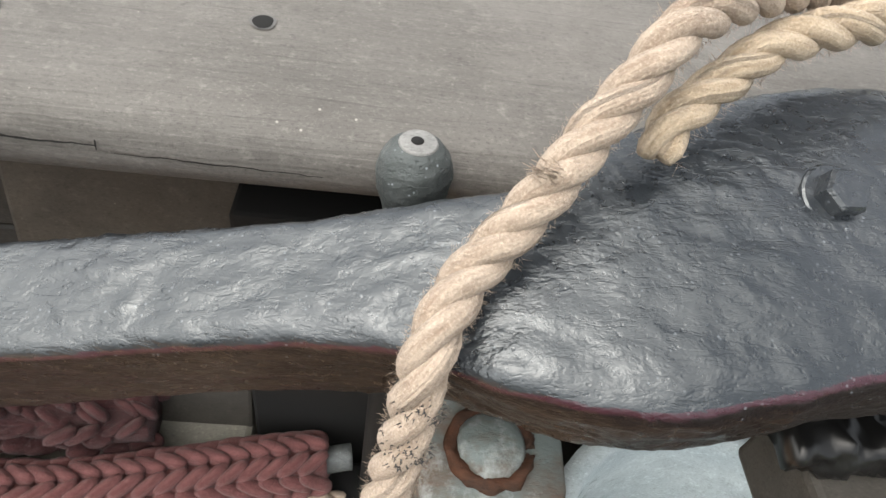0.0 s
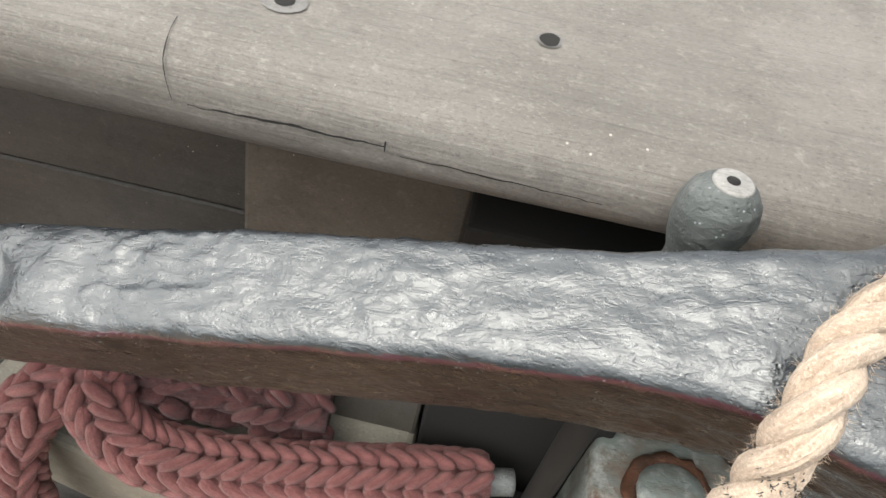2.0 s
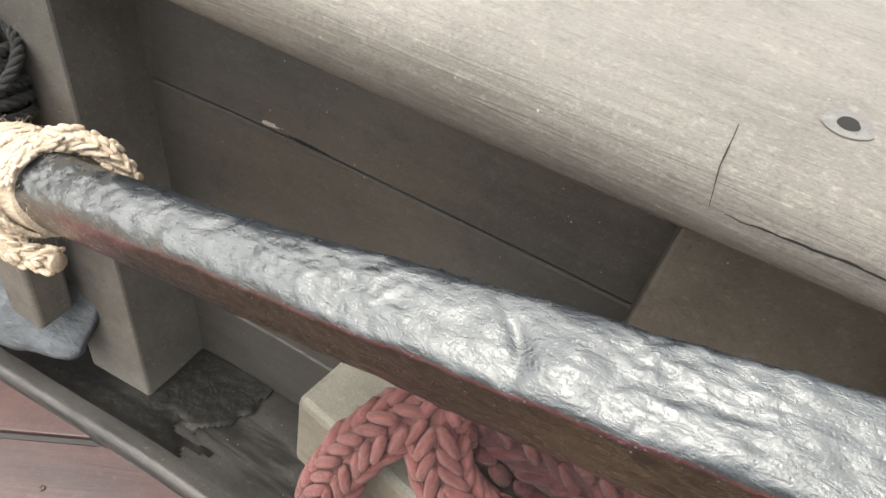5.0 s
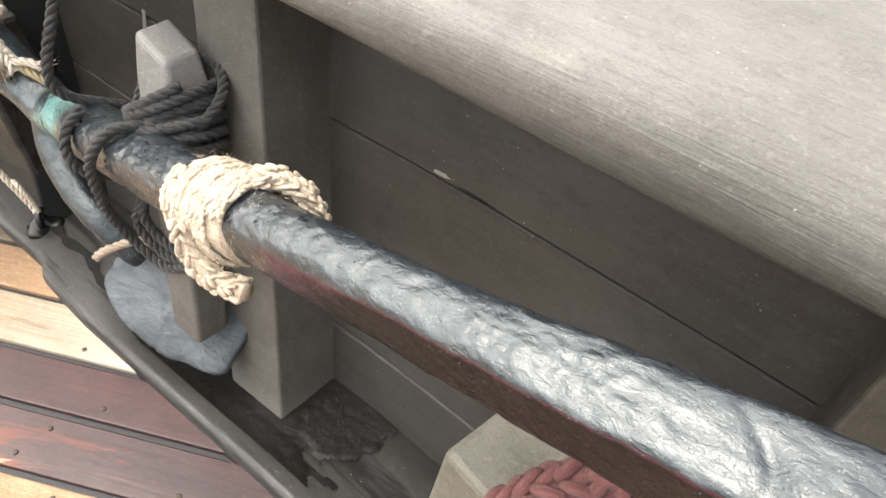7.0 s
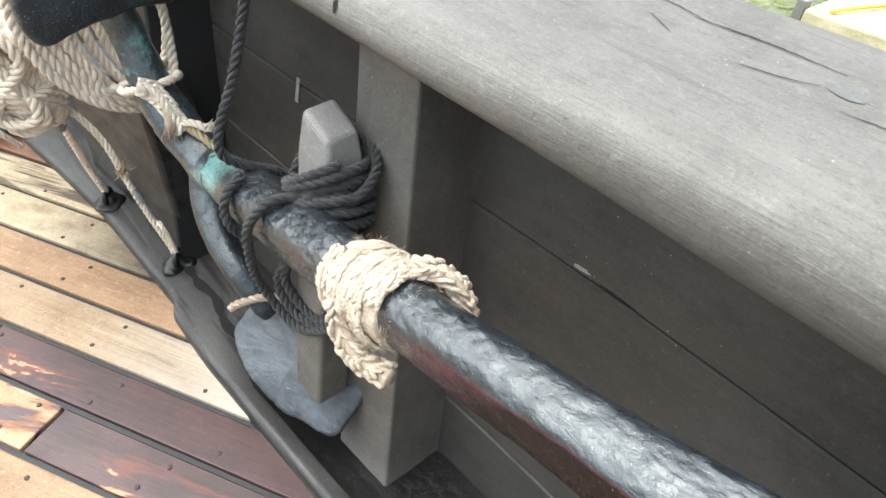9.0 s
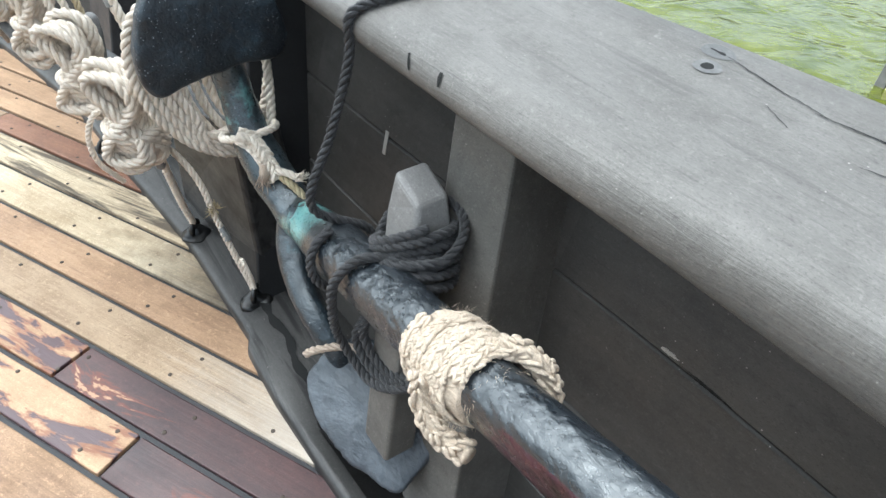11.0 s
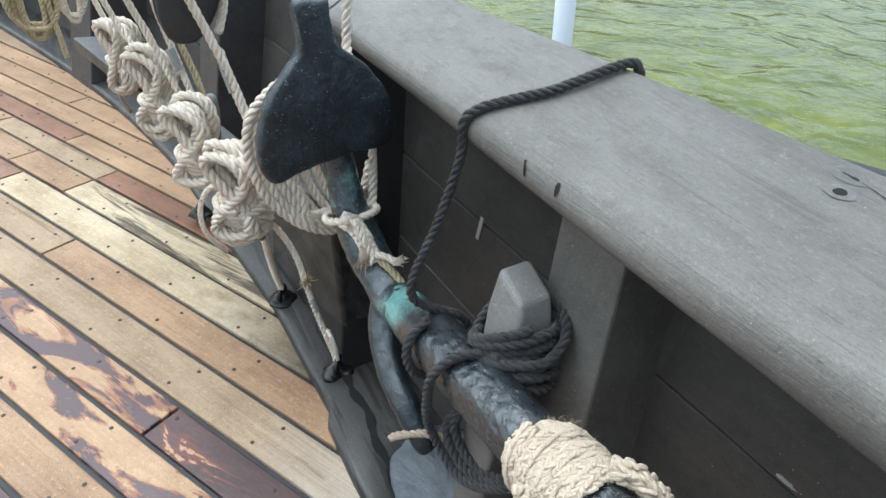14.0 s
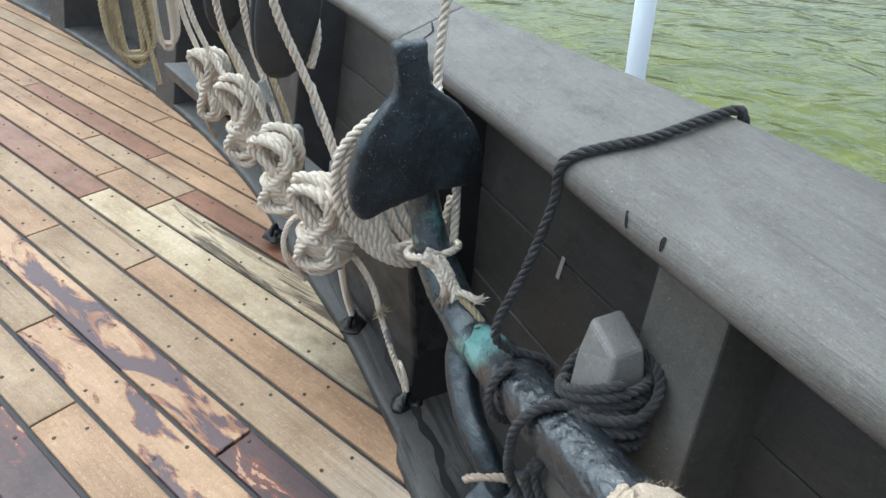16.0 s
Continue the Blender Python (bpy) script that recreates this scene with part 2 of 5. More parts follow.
DECK = {
    "tan": wood("bare_tan_deck_wood", (0.23, 0.138, 0.08), (0.46, 0.298, 0.178), (5, 120, 60), 0.6, 0.0, 0.3, 0.3, scratch=0.4),
    "grey": wood("weathered_grey_deck_wood", (0.22, 0.148, 0.092), (0.42, 0.31, 0.205), (5, 150, 60), 0.7, 0.0, 0.5, 0.4, scratch=0.4),
    "bleached": wood("grey_deck_wood_bleached_at_the_end", (0.22, 0.148, 0.092), (0.42, 0.31, 0.205), (5, 150, 60), 0.7, 0.0, 0.5, 0.4, scratch=0.4, bleach=(1.55, 2.1, (0.60, 0.56, 0.50), 0.6)),
    "blackened": wood("bleached_deck_wood_black_at_the_end", (0.36, 0.265, 0.16), (0.66, 0.55, 0.39), (5, 130, 60), 0.65, 0.0, 0.35, 0.3, scratch=0.4, bleach=(1.2, 1.75, (0.035, 0.028, 0.022), 0.9)),
    "pale": wood("bleached_yellow_deck_wood", (0.36, 0.265, 0.16), (0.66, 0.55, 0.39), (5, 130, 60), 0.65, 0.0, 0.35, 0.3, stain=(0.06, 0.045, 0.03), soft=True, scratch=0.4),
    "red": wood("varnished_red_deck_wood", (0.15, 0.068, 0.04), (0.29, 0.145, 0.085), (5, 110, 60), 0.45, 0.0, 0.25),
    "wet": wood("wet_purple_brown_varnish", (0.030, 0.017, 0.020), (0.085, 0.038, 0.036), (4, 60, 40), 0.42, 0.0, 0.25, 0.0, spec=0.5, stain=(0.40, 0.23, 0.13), cover=0.62, rim=(0.13, 0.035, 0.022)),
    "stained": wood("tan_wood_with_dark_varnish_rest", (0.30, 0.18, 0.10), (0.50, 0.33, 0.2), (5, 120, 60), 0.5, 0.0, 0.3, 0.2, stain=(0.075, 0.047, 0.055), cover=0.558, rim=(0.20, 0.075, 0.04), gloss=0.55),
}
M_NAIL = Nodes("dark_wood_plug").done((0.05, 0.035, 0.025), 0.7)
M_ANCHOR = iron("black_anchor_paint", (0.010, 0.013, 0.017), (0.020, 0.023, 0.028), None, 0.30, 1.35, 0.64, 0.64, 0.57, 0.2, True, 0.2, 0.10)
M_PALM = iron("blue_black_fluke_paint", (0.012, 0.015, 0.020), (0.03, 0.045, 0.06), (0.05, 0.12, 0.17), 0.42, 2.2, 0.6, 0.15, 0.60, 1.0)
M_ARM = iron("arm_paint_with_verdigris", (0.02, 0.026, 0.03), (0.06, 0.085, 0.10), (0.16, 0.36, 0.35), 0.3, 1.1, 0.8, 0.5, 0.545, 0.6)
M_LOWARM = iron("blue_black_arm_paint", (0.009, 0.013, 0.017), (0.020, 0.033, 0.044), (0.06, 0.13, 0.15), 0.34, 1.8, 0.6, 0.4, 0.6, 0.5)
M_GREYPALM = iron("chalky_grey_fluke_paint", (0.042, 0.048, 0.058), (0.095, 0.108, 0.125), None, 0.5, 2.2, 0.5, 0.3)
M_KNOB = iron("grey_green_iron_paint", (0.060, 0.067, 0.066), (0.11, 0.12, 0.12), (0.17, 0.18, 0.18), 0.5, 2.2, 0.4, 0.0, 0.55, 0.5)
M_WORN = wood("bare_worn_metal", (0.16, 0.16, 0.16), (0.27, 0.27, 0.26), (60, 60, 60), 0.6)
M_RUST = iron("flaking_rust", (0.055, 0.030, 0.020), (0.14, 0.055, 0.028), (0.03, 0.022, 0.018), 0.75, 2.0, 0.3, 0.0)
M_PLATE = iron("galvanised_plate", (0.17, 0.20, 0.195), (0.13, 0.075, 0.045), (0.42, 0.45, 0.44), 0.5, 1.2, 0.4, 0.0, 0.5)
M_TUB = wood("pale_blue_grey_plastic", (0.40, 0.47, 0.50), (0.60, 0.66, 0.67), (12, 12, 12), 0.35, 0.0, 0.15)
M_CREAM = rope_mat("cream_manila_rope", (0.33, 0.25, 0.19), (0.57, 0.475, 0.385), (0.25, 0.185, 0.14))
M_WHITE = rope_mat("white_cotton_rope", (0.68, 0.572, 0.46), (0.91, 0.83, 0.715), (0.57, 0.475, 0.375))
M_WRAP = rope_mat("cream_sennit", (0.46, 0.36, 0.265), (0.70, 0.60, 0.485), (0.42, 0.325, 0.24), 0.95, 0.9)
M_YELLOW = rope_mat("straw_coloured_rope", (0.40, 0.32, 0.18), (0.66, 0.56, 0.38), (0.30, 0.23, 0.14))
M_DARKROPE = rope_mat("charcoal_tarred_rope", (0.010, 0.010, 0.011), (0.066, 0.066, 0.070), (0.022, 0.022, 0.022), 0.75)
M_REDROPE = rope_mat("faded_dusty_red_rope", (0.105, 0.036, 0.036), (0.235, 0.098, 0.095), (0.085, 0.032, 0.032), 0.95, 0.8)
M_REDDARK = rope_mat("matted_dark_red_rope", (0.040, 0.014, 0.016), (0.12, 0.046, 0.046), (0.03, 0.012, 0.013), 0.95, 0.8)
M_WHIP = rope_mat("grey_blue_whipping_twine", (0.24, 0.245, 0.24), (0.42, 0.425, 0.41), (0.2, 0.19, 0.17))
M_TIN = Nodes("scuffed_silver_tape").done((0.45, 0.45, 0.44), 0.35, None, 0.5, 0.6)
M_POLE = Nodes("pale_grey_pole_paint").done((0.62, 0.68, 0.74), 0.4)
M_TAR = Nodes("wet_black_tar").done((0.006, 0.006, 0.006), 0.3)
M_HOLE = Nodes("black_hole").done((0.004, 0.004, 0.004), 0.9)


def water_mat():
    w = Nodes("murky_green_water")
    a = w.noise(w.coords((1.0, 0.8, 1)), 1.0, 2.0, 0.5, 0.8)
    b = w.noise(w.coords((7, 4.5, 1)), 1.0, 2.0, 0.5, 0.6)
    # lighter patches in the base colour imitate blurred reflections on the water
    soft_patches = w.noise(w.coords((1.3, 1.0, 1)), 1.0, 4.0, 0.6, 0.6)
    col = w.mix((0.056, 0.076, 0.003), (0.128, 0.146, 0.012), w.ramp(soft_patches, [(0.32, 0.0), (0.68, 1.0)]))
    nrm = w.bump(w.math("ADD", a, w.math("MULTIPLY", b, 0.09)), 1.0, 0.15)
    return w.done(col, 0.03, nrm, 0.32)


M_WATER = water_mat()


# ---- mesh helpers ----
def thing(name, at, label, category, group="", kind=""):
    ob = new(name)
    ob.empty_display_size = 0.05
    ob.location = at
    return tagged(ob, label, category, group, kind)


def mesh_data(name, verts, faces, material, smooth=True, uv=None):
    me = bpy.data.meshes.new(name)
    me.from_pydata([tuple(v) for v in verts], [], [tuple(f) for f in faces])
    me.materials.append(material)
    if smooth:
        me.polygons.foreach_set("use_smooth", [True] * len(me.polygons))
    if uv is not None:
        layer = me.uv_layers.new(name="UVMap")
        idx = np.empty(len(me.loops), dtype=np.int32)
        me.loops.foreach_get("vertex_index", idx)
        layer.data.foreach_set("uv", np.asarray(uv, dtype=np.float32)[idx].ravel())
    me.update()
    return me


def shape(name, geo, material, parent=None, label="", smooth=True):
    """One mesh object, under parent where there is one; geo holds vertices in the world, faces and, for ropes, uv."""
    verts = np.array(geo[0], dtype=float)
    base = np.array(parent.matrix_basis.translation) if parent and parent.parent is None else np.zeros(3)
    if parent is not None and parent.parent is not None:
        base = np.array(parent.parent.matrix_basis.translation)
    ob = new(name, mesh_data(name, verts - base, geo[1], material, smooth, geo[2] if len(geo) > 2 else None))
    if parent is not None:
        ob.parent = parent
    if label:
        ob["label"] = label
    return ob


def alone(name, geo, material, label, category, group="", kind="", smooth=True):
    """A thing of one mesh, its origin at its base."""
    v = np.array(geo[0], dtype=float)
    at = np.array([*(v[:, :2].min(0) + v[:, :2].max(0)) / 2, v[:, 2].min()])
    ob = new(name, mesh_data(name, v - at, geo[1], material, smooth, geo[2] if len(geo) > 2 else None))
    ob.location = at
    return tagged(ob, label, category, group, kind)


def join(*geos):
    verts, faces, uvs, k = [], [], [], 0
    for g in geos:
        v = np.asarray(g[0], dtype=float)
        verts.append(v)
        faces += [tuple(i + k for i in f) for f in g[1]]
        uvs.append(np.asarray(g[2]) if len(g) > 2 else np.zeros((len(v), 2)))
        k += len(v)
    return np.concatenate(verts), faces, np.concatenate(uvs)


def block(corners, bevel=0.004):
    """A bevelled solid from 8 corners: four below in order, four above in the same order."""
    bm = bmesh.new()
    v = [bm.verts.new(c) for c in corners]
    for f in ((3, 2, 1, 0), (4, 5, 6, 7), (0, 1, 5, 4), (1, 2, 6, 5), (2, 3, 7, 6), (3, 0, 4, 7)):
        bm.faces.new([v[i] for i in f])
    bmesh.ops.recalc_face_normals(bm, faces=bm.faces)
    if bevel:
        bmesh.ops.bevel(bm, geom=bm.edges[:], offset=bevel, segments=2, affect="EDGES", profile=0.5)
    bm.verts.index_update()
    out = [tuple(q.co) for q in bm.verts], [tuple(q.index for q in f.verts) for f in bm.faces]
    bm.free()
    return out


def box(x0, x1, y0, y1, z0, z1, bevel=0.004):
    return block([(x0, y0, z0), (x1, y0, z0), (x1, y1, z0), (x0, y1, z0), (x0, y0, z1), (x1, y0, z1), (x1, y1, z1), (x0, y1, z1)], bevel)


def spline(points, step):
    """A smooth line through the points, in even steps."""
    p = np.array(points, dtype=float)
    p = np.vstack([2 * p[0] - p[1], p, 2 * p[-1] - p[-2]])
    out = []
    for i in range(1, len(p) - 2):
        a, b, c, d = p[i - 1:i + 3]
        for t in np.linspace(0, 1, 24, endpoint=False):
            out.append(0.5 * (2 * b + (c - a) * t + (2 * a - 5 * b + 4 * c - d) * t * t + (3 * b - a - 3 * c + d) * t ** 3))
    out.append(p[-2])
    out = np.array(out)
    s = np.concatenate([[0], np.cumsum(np.linalg.norm(np.diff(out, axis=0), axis=1))])
    n = max(2, int(round(s[-1] / step)))
    q = np.linspace(0, s[-1], n + 1)
    return np.stack([np.interp(q, s, out[:, k]) for k in range(3)], 1)


def frames_along(path, up=(0, 0, 1)):
    """Tangents and two turning-free normals along a line."""
    t = np.gradient(path, axis=0)
    t /= np.linalg.norm(t, axis=1)[:, None] + 1e-12
    n = np.array(up, dtype=float)
    if abs(n @ t[0]) > 0.95:
        n = np.array((0.0, 1.0, 0.0))
    ns = []
    for k in t:
        n = n - (n @ k) * k
        n /= np.linalg.norm(n) + 1e-12
        ns.append(n.copy())
    ns = np.array(ns)
    return t, ns, np.cross(t, ns)


def tube(path, radius, seg=8, up=(0, 0, 1), wide=None, power=2.0, caps=True):
    """A swept round or rounded-square section; wide: its half-width across the up direction where that differs."""
    path = np.asarray(path, dtype=float)
    t, n, b = frames_along(path, up)
    r = np.broadcast_to(np.asarray(radius, dtype=float), (len(path),))
    w = r if wide is None else np.broadcast_to(np.asarray(wide, dtype=float), (len(path),))
    a = np.arange(seg) * 2 * math.pi / seg
    ca, sa = np.cos(a), np.sin(a)
    k = (np.abs(ca) ** power + np.abs(sa) ** power) ** (-1 / power)
    v = path[:, None] + n[:, None] * (r[:, None] * ca * k)[..., None] + b[:, None] * (w[:, None] * sa * k)[..., None]
    s = np.concatenate([[0], np.cumsum(np.linalg.norm(np.diff(path, axis=0), axis=1))])
    uv = np.stack(np.broadcast_arrays(np.arange(seg)[None] * float(r.max()) * 6.2 / seg, s[:, None]), -1).reshape(-1, 2)
    m = len(path)
    faces = [(i * seg + j, i * seg + (j + 1) % seg, (i + 1) * seg + (j + 1) % seg, (i + 1) * seg + j) for i in range(m - 1) for j in range(seg)]
    if caps:
        faces += [tuple(range(seg))[::-1], tuple((m - 1) * seg + j for j in range(seg))]
    return v.reshape(-1, 3), faces, uv


def rope(points, dia, lay=None, strands=3, seg=8, rough=0.0, phase=0.0):
    """Laid rope along the points: strands turned round each other."""
    lay = lay or dia * 2.5
    path = spline(points, lay / 14)
    t, n, b = frames_along(path)
    s = np.concatenate([[0], np.cumsum(np.linalg.norm(np.diff(path, axis=0), axis=1))])
    out = []
    for k in range(strands):
        a = phase + 2 * math.pi * (s / lay + k / strands)
        wob = 1 + rough * np.sin(s * 180 + k * 2)
        line = path + (dia * 0.245 * wob)[:, None] * (n * np.cos(a)[:, None] + b * np.sin(a)[:, None])
        r = np.full(len(line), dia * 0.262)
        r[0] *= 0.7
        r[-1] *= 0.7
        out.append(tube(line, r, seg))
    return join(*out)


def strands_of(points, dia, material, parent, lay=None, seg=8, rough=0.0, phase=0.0, label=""):
    """A laid rope as one part for each strand."""
    geo = rope(points, dia, lay, 3, seg, rough, phase)
    n, m = len(geo[0]) // 3, len(geo[1]) // 3
    for k in range(3):
        shape("strand", (geo[0][k * n:(k + 1) * n], [tuple(i - k * n for i in f) for f in geo[1][k * m:(k + 1) * m]], geo[2][k * n:(k + 1) * n]), material, parent, label)


def seg_blob(c, axis, out_dir, length, width, depth):
    """One bulging stitch of a plait: an ellipsoid along axis."""
    axis = axis / np.linalg.norm(axis)
    o = out_dir - (out_dir @ axis) * axis
    o /= np.linalg.norm(o)
    q = np.cross(axis, o)
    verts, faces, uv = [], [], []
    rings, seg = 7, 8
    for i in range(rings):
        f = -1 + 2 * (i + 0.5) / rings
        r = max(0.0, 1 - abs(f) ** 2.6) ** 0.5
        for j in range(seg):
            a = 2 * math.pi * j / seg
            verts.append(c + axis * f * length + q * math.cos(a) * width * r + o * math.sin(a) * depth * r)
            uv.append((width * 6 * j / seg, f * length))
    for i in range(rings - 1):
        for j in range(seg):
            faces.append((i * seg + j, i * seg + (j + 1) % seg, (i + 1) * seg + (j + 1) % seg, (i + 1) * seg + j))
    faces += [tuple(range(seg))[::-1], tuple((rings - 1) * seg + j for j in range(seg))]
    return np.array(verts), faces, np.array(uv)


def plait(points, radius, columns=8, step=0.022, slant=0.62, loose=0.06, flat=1.0, up=(0, 0, 1), seed=1, core=True):
    """A plaited rope: columns of slanting stitches, each column leaning against its neighbours."""
    rnd = random.Random(seed)
    path = spline(points, step / 3)
    t, n, b = frames_along(path, up)
    geos = []
    for k in range(columns):
        side = 1 if k % 2 else -1
        for i in range(2, len(path) - 2, 3):
            a = 2 * math.pi * (k + 0.5) / columns + rnd.uniform(-loose, loose)
            o = n[i] * math.cos(a) + b[i] * math.sin(a) * flat
            tang = -n[i] * math.sin(a) + b[i] * math.cos(a) * flat
            c = path[i] + o * radius * (0.82 + rnd.uniform(-loose, loose) * 0.6) + t[i] * rnd.uniform(-1, 1) * step * loose
            geos.append(seg_blob(c, t[i] * slant + tang * side * (1 - slant), o, step * rnd.uniform(0.98, 1.12), step * 0.36, radius * 0.30))
    if core:
        geos.append(tube(path, radius * 0.78, 10, up, radius * 0.78 * flat))
    return join(*geos)


def fuzz(points, radius, count, length, seed=3, thick=0.00035):
    """Loose fibres that stand off a rope."""
    rnd = random.Random(seed)
    path = spline(points, 0.004)
    t, n, b = frames_along(path)
    verts, faces = [], []
    for _ in range(count):
        i = rnd.randrange(len(path))
        a = rnd.uniform(0, 6.283)
        o = n[i] * math.cos(a) + b[i] * math.sin(a)
        d = o * rnd.uniform(0.3, 1) + t[i] * rnd.uniform(-1, 1) + np.array([rnd.uniform(-0.4, 0.4) for _ in range(3)])
        d /= np.linalg.norm(d)
        bend = np.array([rnd.uniform(-0.5, 0.5) for _ in range(3)])
        ln = length * rnd.uniform(0.35, 1.0)
        p0 = path[i] + o * radius * rnd.uniform(0.86, 0.98)
        side = np.cross(d, o + 0.01)
        side /= np.linalg.norm(side) + 1e-9
        other = np.cross(d, side)
        k = len(verts)
        for f, w in ((0, 1.0), (0.5, 0.8), (1.0, 0.3)):
            c = p0 + d * ln * f + bend * ln * f * f * 0.6
            verts += [c + side * thick * w, c - side * thick * 0.5 * w + other * thick * w, c - side * thick * 0.5 * w - other * thick * w]
        for q in (0, 3):
            faces += [(k + q + j, k + q + (j + 1) % 3, k + q + 3 + (j + 1) % 3, k + q + 3 + j) for j in range(3)]
    return np.array(verts), faces, np.zeros((len(verts), 2))


def tuft(at, way, count, length, spread, thick=0.0011, seed=5):
    """The frayed end of a rope."""
    rnd = random.Random(seed)
    way = np.array(way, dtype=float) / np.linalg.norm(way)
    geos = []
    for _ in range(count):
        d = way + np.array([rnd.gauss(0, spread) for _ in range(3)])
        d /= np.linalg.norm(d)
        st = np.array(at) + np.array([rnd.gauss(0, 0.004) for _ in range(3)])
        ln = length * rnd.uniform(0.6, 1.1)
        geos.append(tube(np.array([st, st + d * ln * 0.5, st + d * ln + np.array([rnd.gauss(0, 0.2) for _ in range(3)]) * ln * 0.4]), (thick, thick, thick * 0.4), 4))
    return join(*geos)


def roughen(geo, amount, scale, stretch=(1, 1, 1), seed=0.0, second=0.0):
    """Pushes a closed mesh's vertices in and out by noise, along their normals."""
    me = bpy.data.meshes.new("temp")
    me.from_pydata([tuple(v) for v in geo[0]], [], [tuple(f) for f in geo[1]])
    me.update()
    nr = np.empty(len(me.vertices) * 3)
    me.vertices.foreach_get("normal", nr)
    nr = nr.reshape(-1, 3)
    bpy.data.meshes.remove(me)
    v = np.array(geo[0], dtype=float)
    st = np.array(stretch)
    d = [amount * noise.fractal(Vector(p * st * scale + seed), 1.0, 2.2, 4) + (second * noise.noise(Vector(p * st * scale * 5 + seed + 9)) if second else 0.0) for p in v]
    return (v + nr * np.array(d)[:, None], *geo[1:])


def wrinkle(geo, amount, scale, stretch=(1, 1, 1), seed=5.0):
    """Sharp folds of thick old paint: ridged noise pushed outward."""
    me = bpy.data.meshes.new("temp")
    me.from_pydata([tuple(v) for v in geo[0]], [], [tuple(f) for f in geo[1]])
    me.update()
    nr = np.empty(len(me.vertices) * 3)
    me.vertices.foreach_get("normal", nr)
    nr = nr.reshape(-1, 3)
    bpy.data.meshes.remove(me)
    v = np.array(geo[0], dtype=float)
    st = np.array(stretch) * scale
    d = []
    for p in v:
        q = Vector(p * st + seed)
        q = q + noise.noise_vector(q * 0.5) * 0.9
        a = 1 - abs(noise.noise(q)) * 2.2
        b = 1 - abs(noise.noise(q * 2.3 + Vector((3, 1, 7)))) * 2.2
        mask = min(1.0, max(0.0, 0.5 + 1.6 * noise.noise(Vector(p * 7.0))))
        d.append(amount * (max(a, 0) ** 3 * 0.8 + max(b, 0) ** 3 * 0.4) * mask)
    return (v + nr * np.array(d)[:, None], *geo[1:])


def smooth_interp(x, xs, ys):
    """A smooth line through knots (xs rising)."""
    i = min(max(int(np.searchsorted(xs, x)) - 1, 0), len(xs) - 2)
    g = [(ys[min(k + 1, len(ys) - 1)] - ys[max(k - 1, 0)]) / (xs[min(k + 1, len(xs) - 1)] - xs[max(k - 1, 0)]) for k in (i, i + 1)]
    h = xs[i + 1] - xs[i]
    t = min(max((x - xs[i]) / h, 0.0), 1.0) if 0 < i < len(xs) - 2 else (x - xs[i]) / h
    return (2 * t ** 3 - 3 * t * t + 1) * ys[i] + (t ** 3 - 2 * t * t + t) * h * g[0] + (3 * t * t - 2 * t ** 3) * ys[i + 1] + (t ** 3 - t * t) * h * g[1]


# ---- the ship's side: plan ----
SIDE_X = (-9.0, -6.66, -5.7, -4.5, -3.63, -3.05, -2.4, -1.95, -1.3, -1.0, 0.0, 3.0)
SIDE_Y = (-2.4, -1.24, -0.83, -0.40, -0.18, -0.105, -0.065, -0.05, -0.015, 0.0, 0.0, 0.0)
RAIL_X = (-9.0, -5.7, -4.5, -3.05, -2.38, -2.06, -1.65, -1.37, -1.1, -0.5, 3.0)
RAIL_Y = (-2.0, -0.45, -0.02, 0.40, 0.537, 0.595, 0.662, 0.70, 0.73, 0.76, 0.78)
FLARE, FOOT = 0.225, 0.465


def side(x):
    return smooth_interp(x, SIDE_X, SIDE_Y)


def skin(x, z):
    """The inner face of the bulwark planking."""
    return FOOT + side(x) + FLARE * z


# ---- water ----
def water():
    half = 600.0
    alone("water", ([(-half, -half, -1.3), (half, -half, -1.3), (half, half, -1.3), (-half, half, -1.3)], [(0, 1, 2, 3)]), M_WATER,
          "murky green rippled harbour water beyond the rail", "water", "", "structure")


water()


# ---- cap rail ----
LIP_X = (-9.0, -2.0, -1.5, -1.1, -0.75, -0.4, 0.1, 3.0)
LIP_Y = (0.0157, 0.0157, -0.0008, 0.0028, 0.0288, 0.0138, -0.0028, -0.0028)
LIP_Z = (0.014, 0.014, 0.0103, -0.0043, -0.0289, -0.0145, 0.0061, 0.0061)


def rail_nose(x):
    """The rail's rounded inboard edge from its lower lip up to its top: steps outboard, heights. The lip is worn and uneven in depth."""
    dy, dz = smooth_interp(x, LIP_X, LIP_Y), smooth_interp(x, LIP_X, LIP_Z)
    out = []
    for y, z in ((0.03, 0.878), (0.012, 0.884), (0.003, 0.893), (0.0, 0.905), (0.001, 0.917), (0.006, 0.930), (0.014, 0.941), (0.026, 0.950), (0.042, 0.957)):
        k = min(max((0.957 - z) / 0.064, 0.0), 1.0)
        out.append((y + dy * k, z + dz * k))
    return out


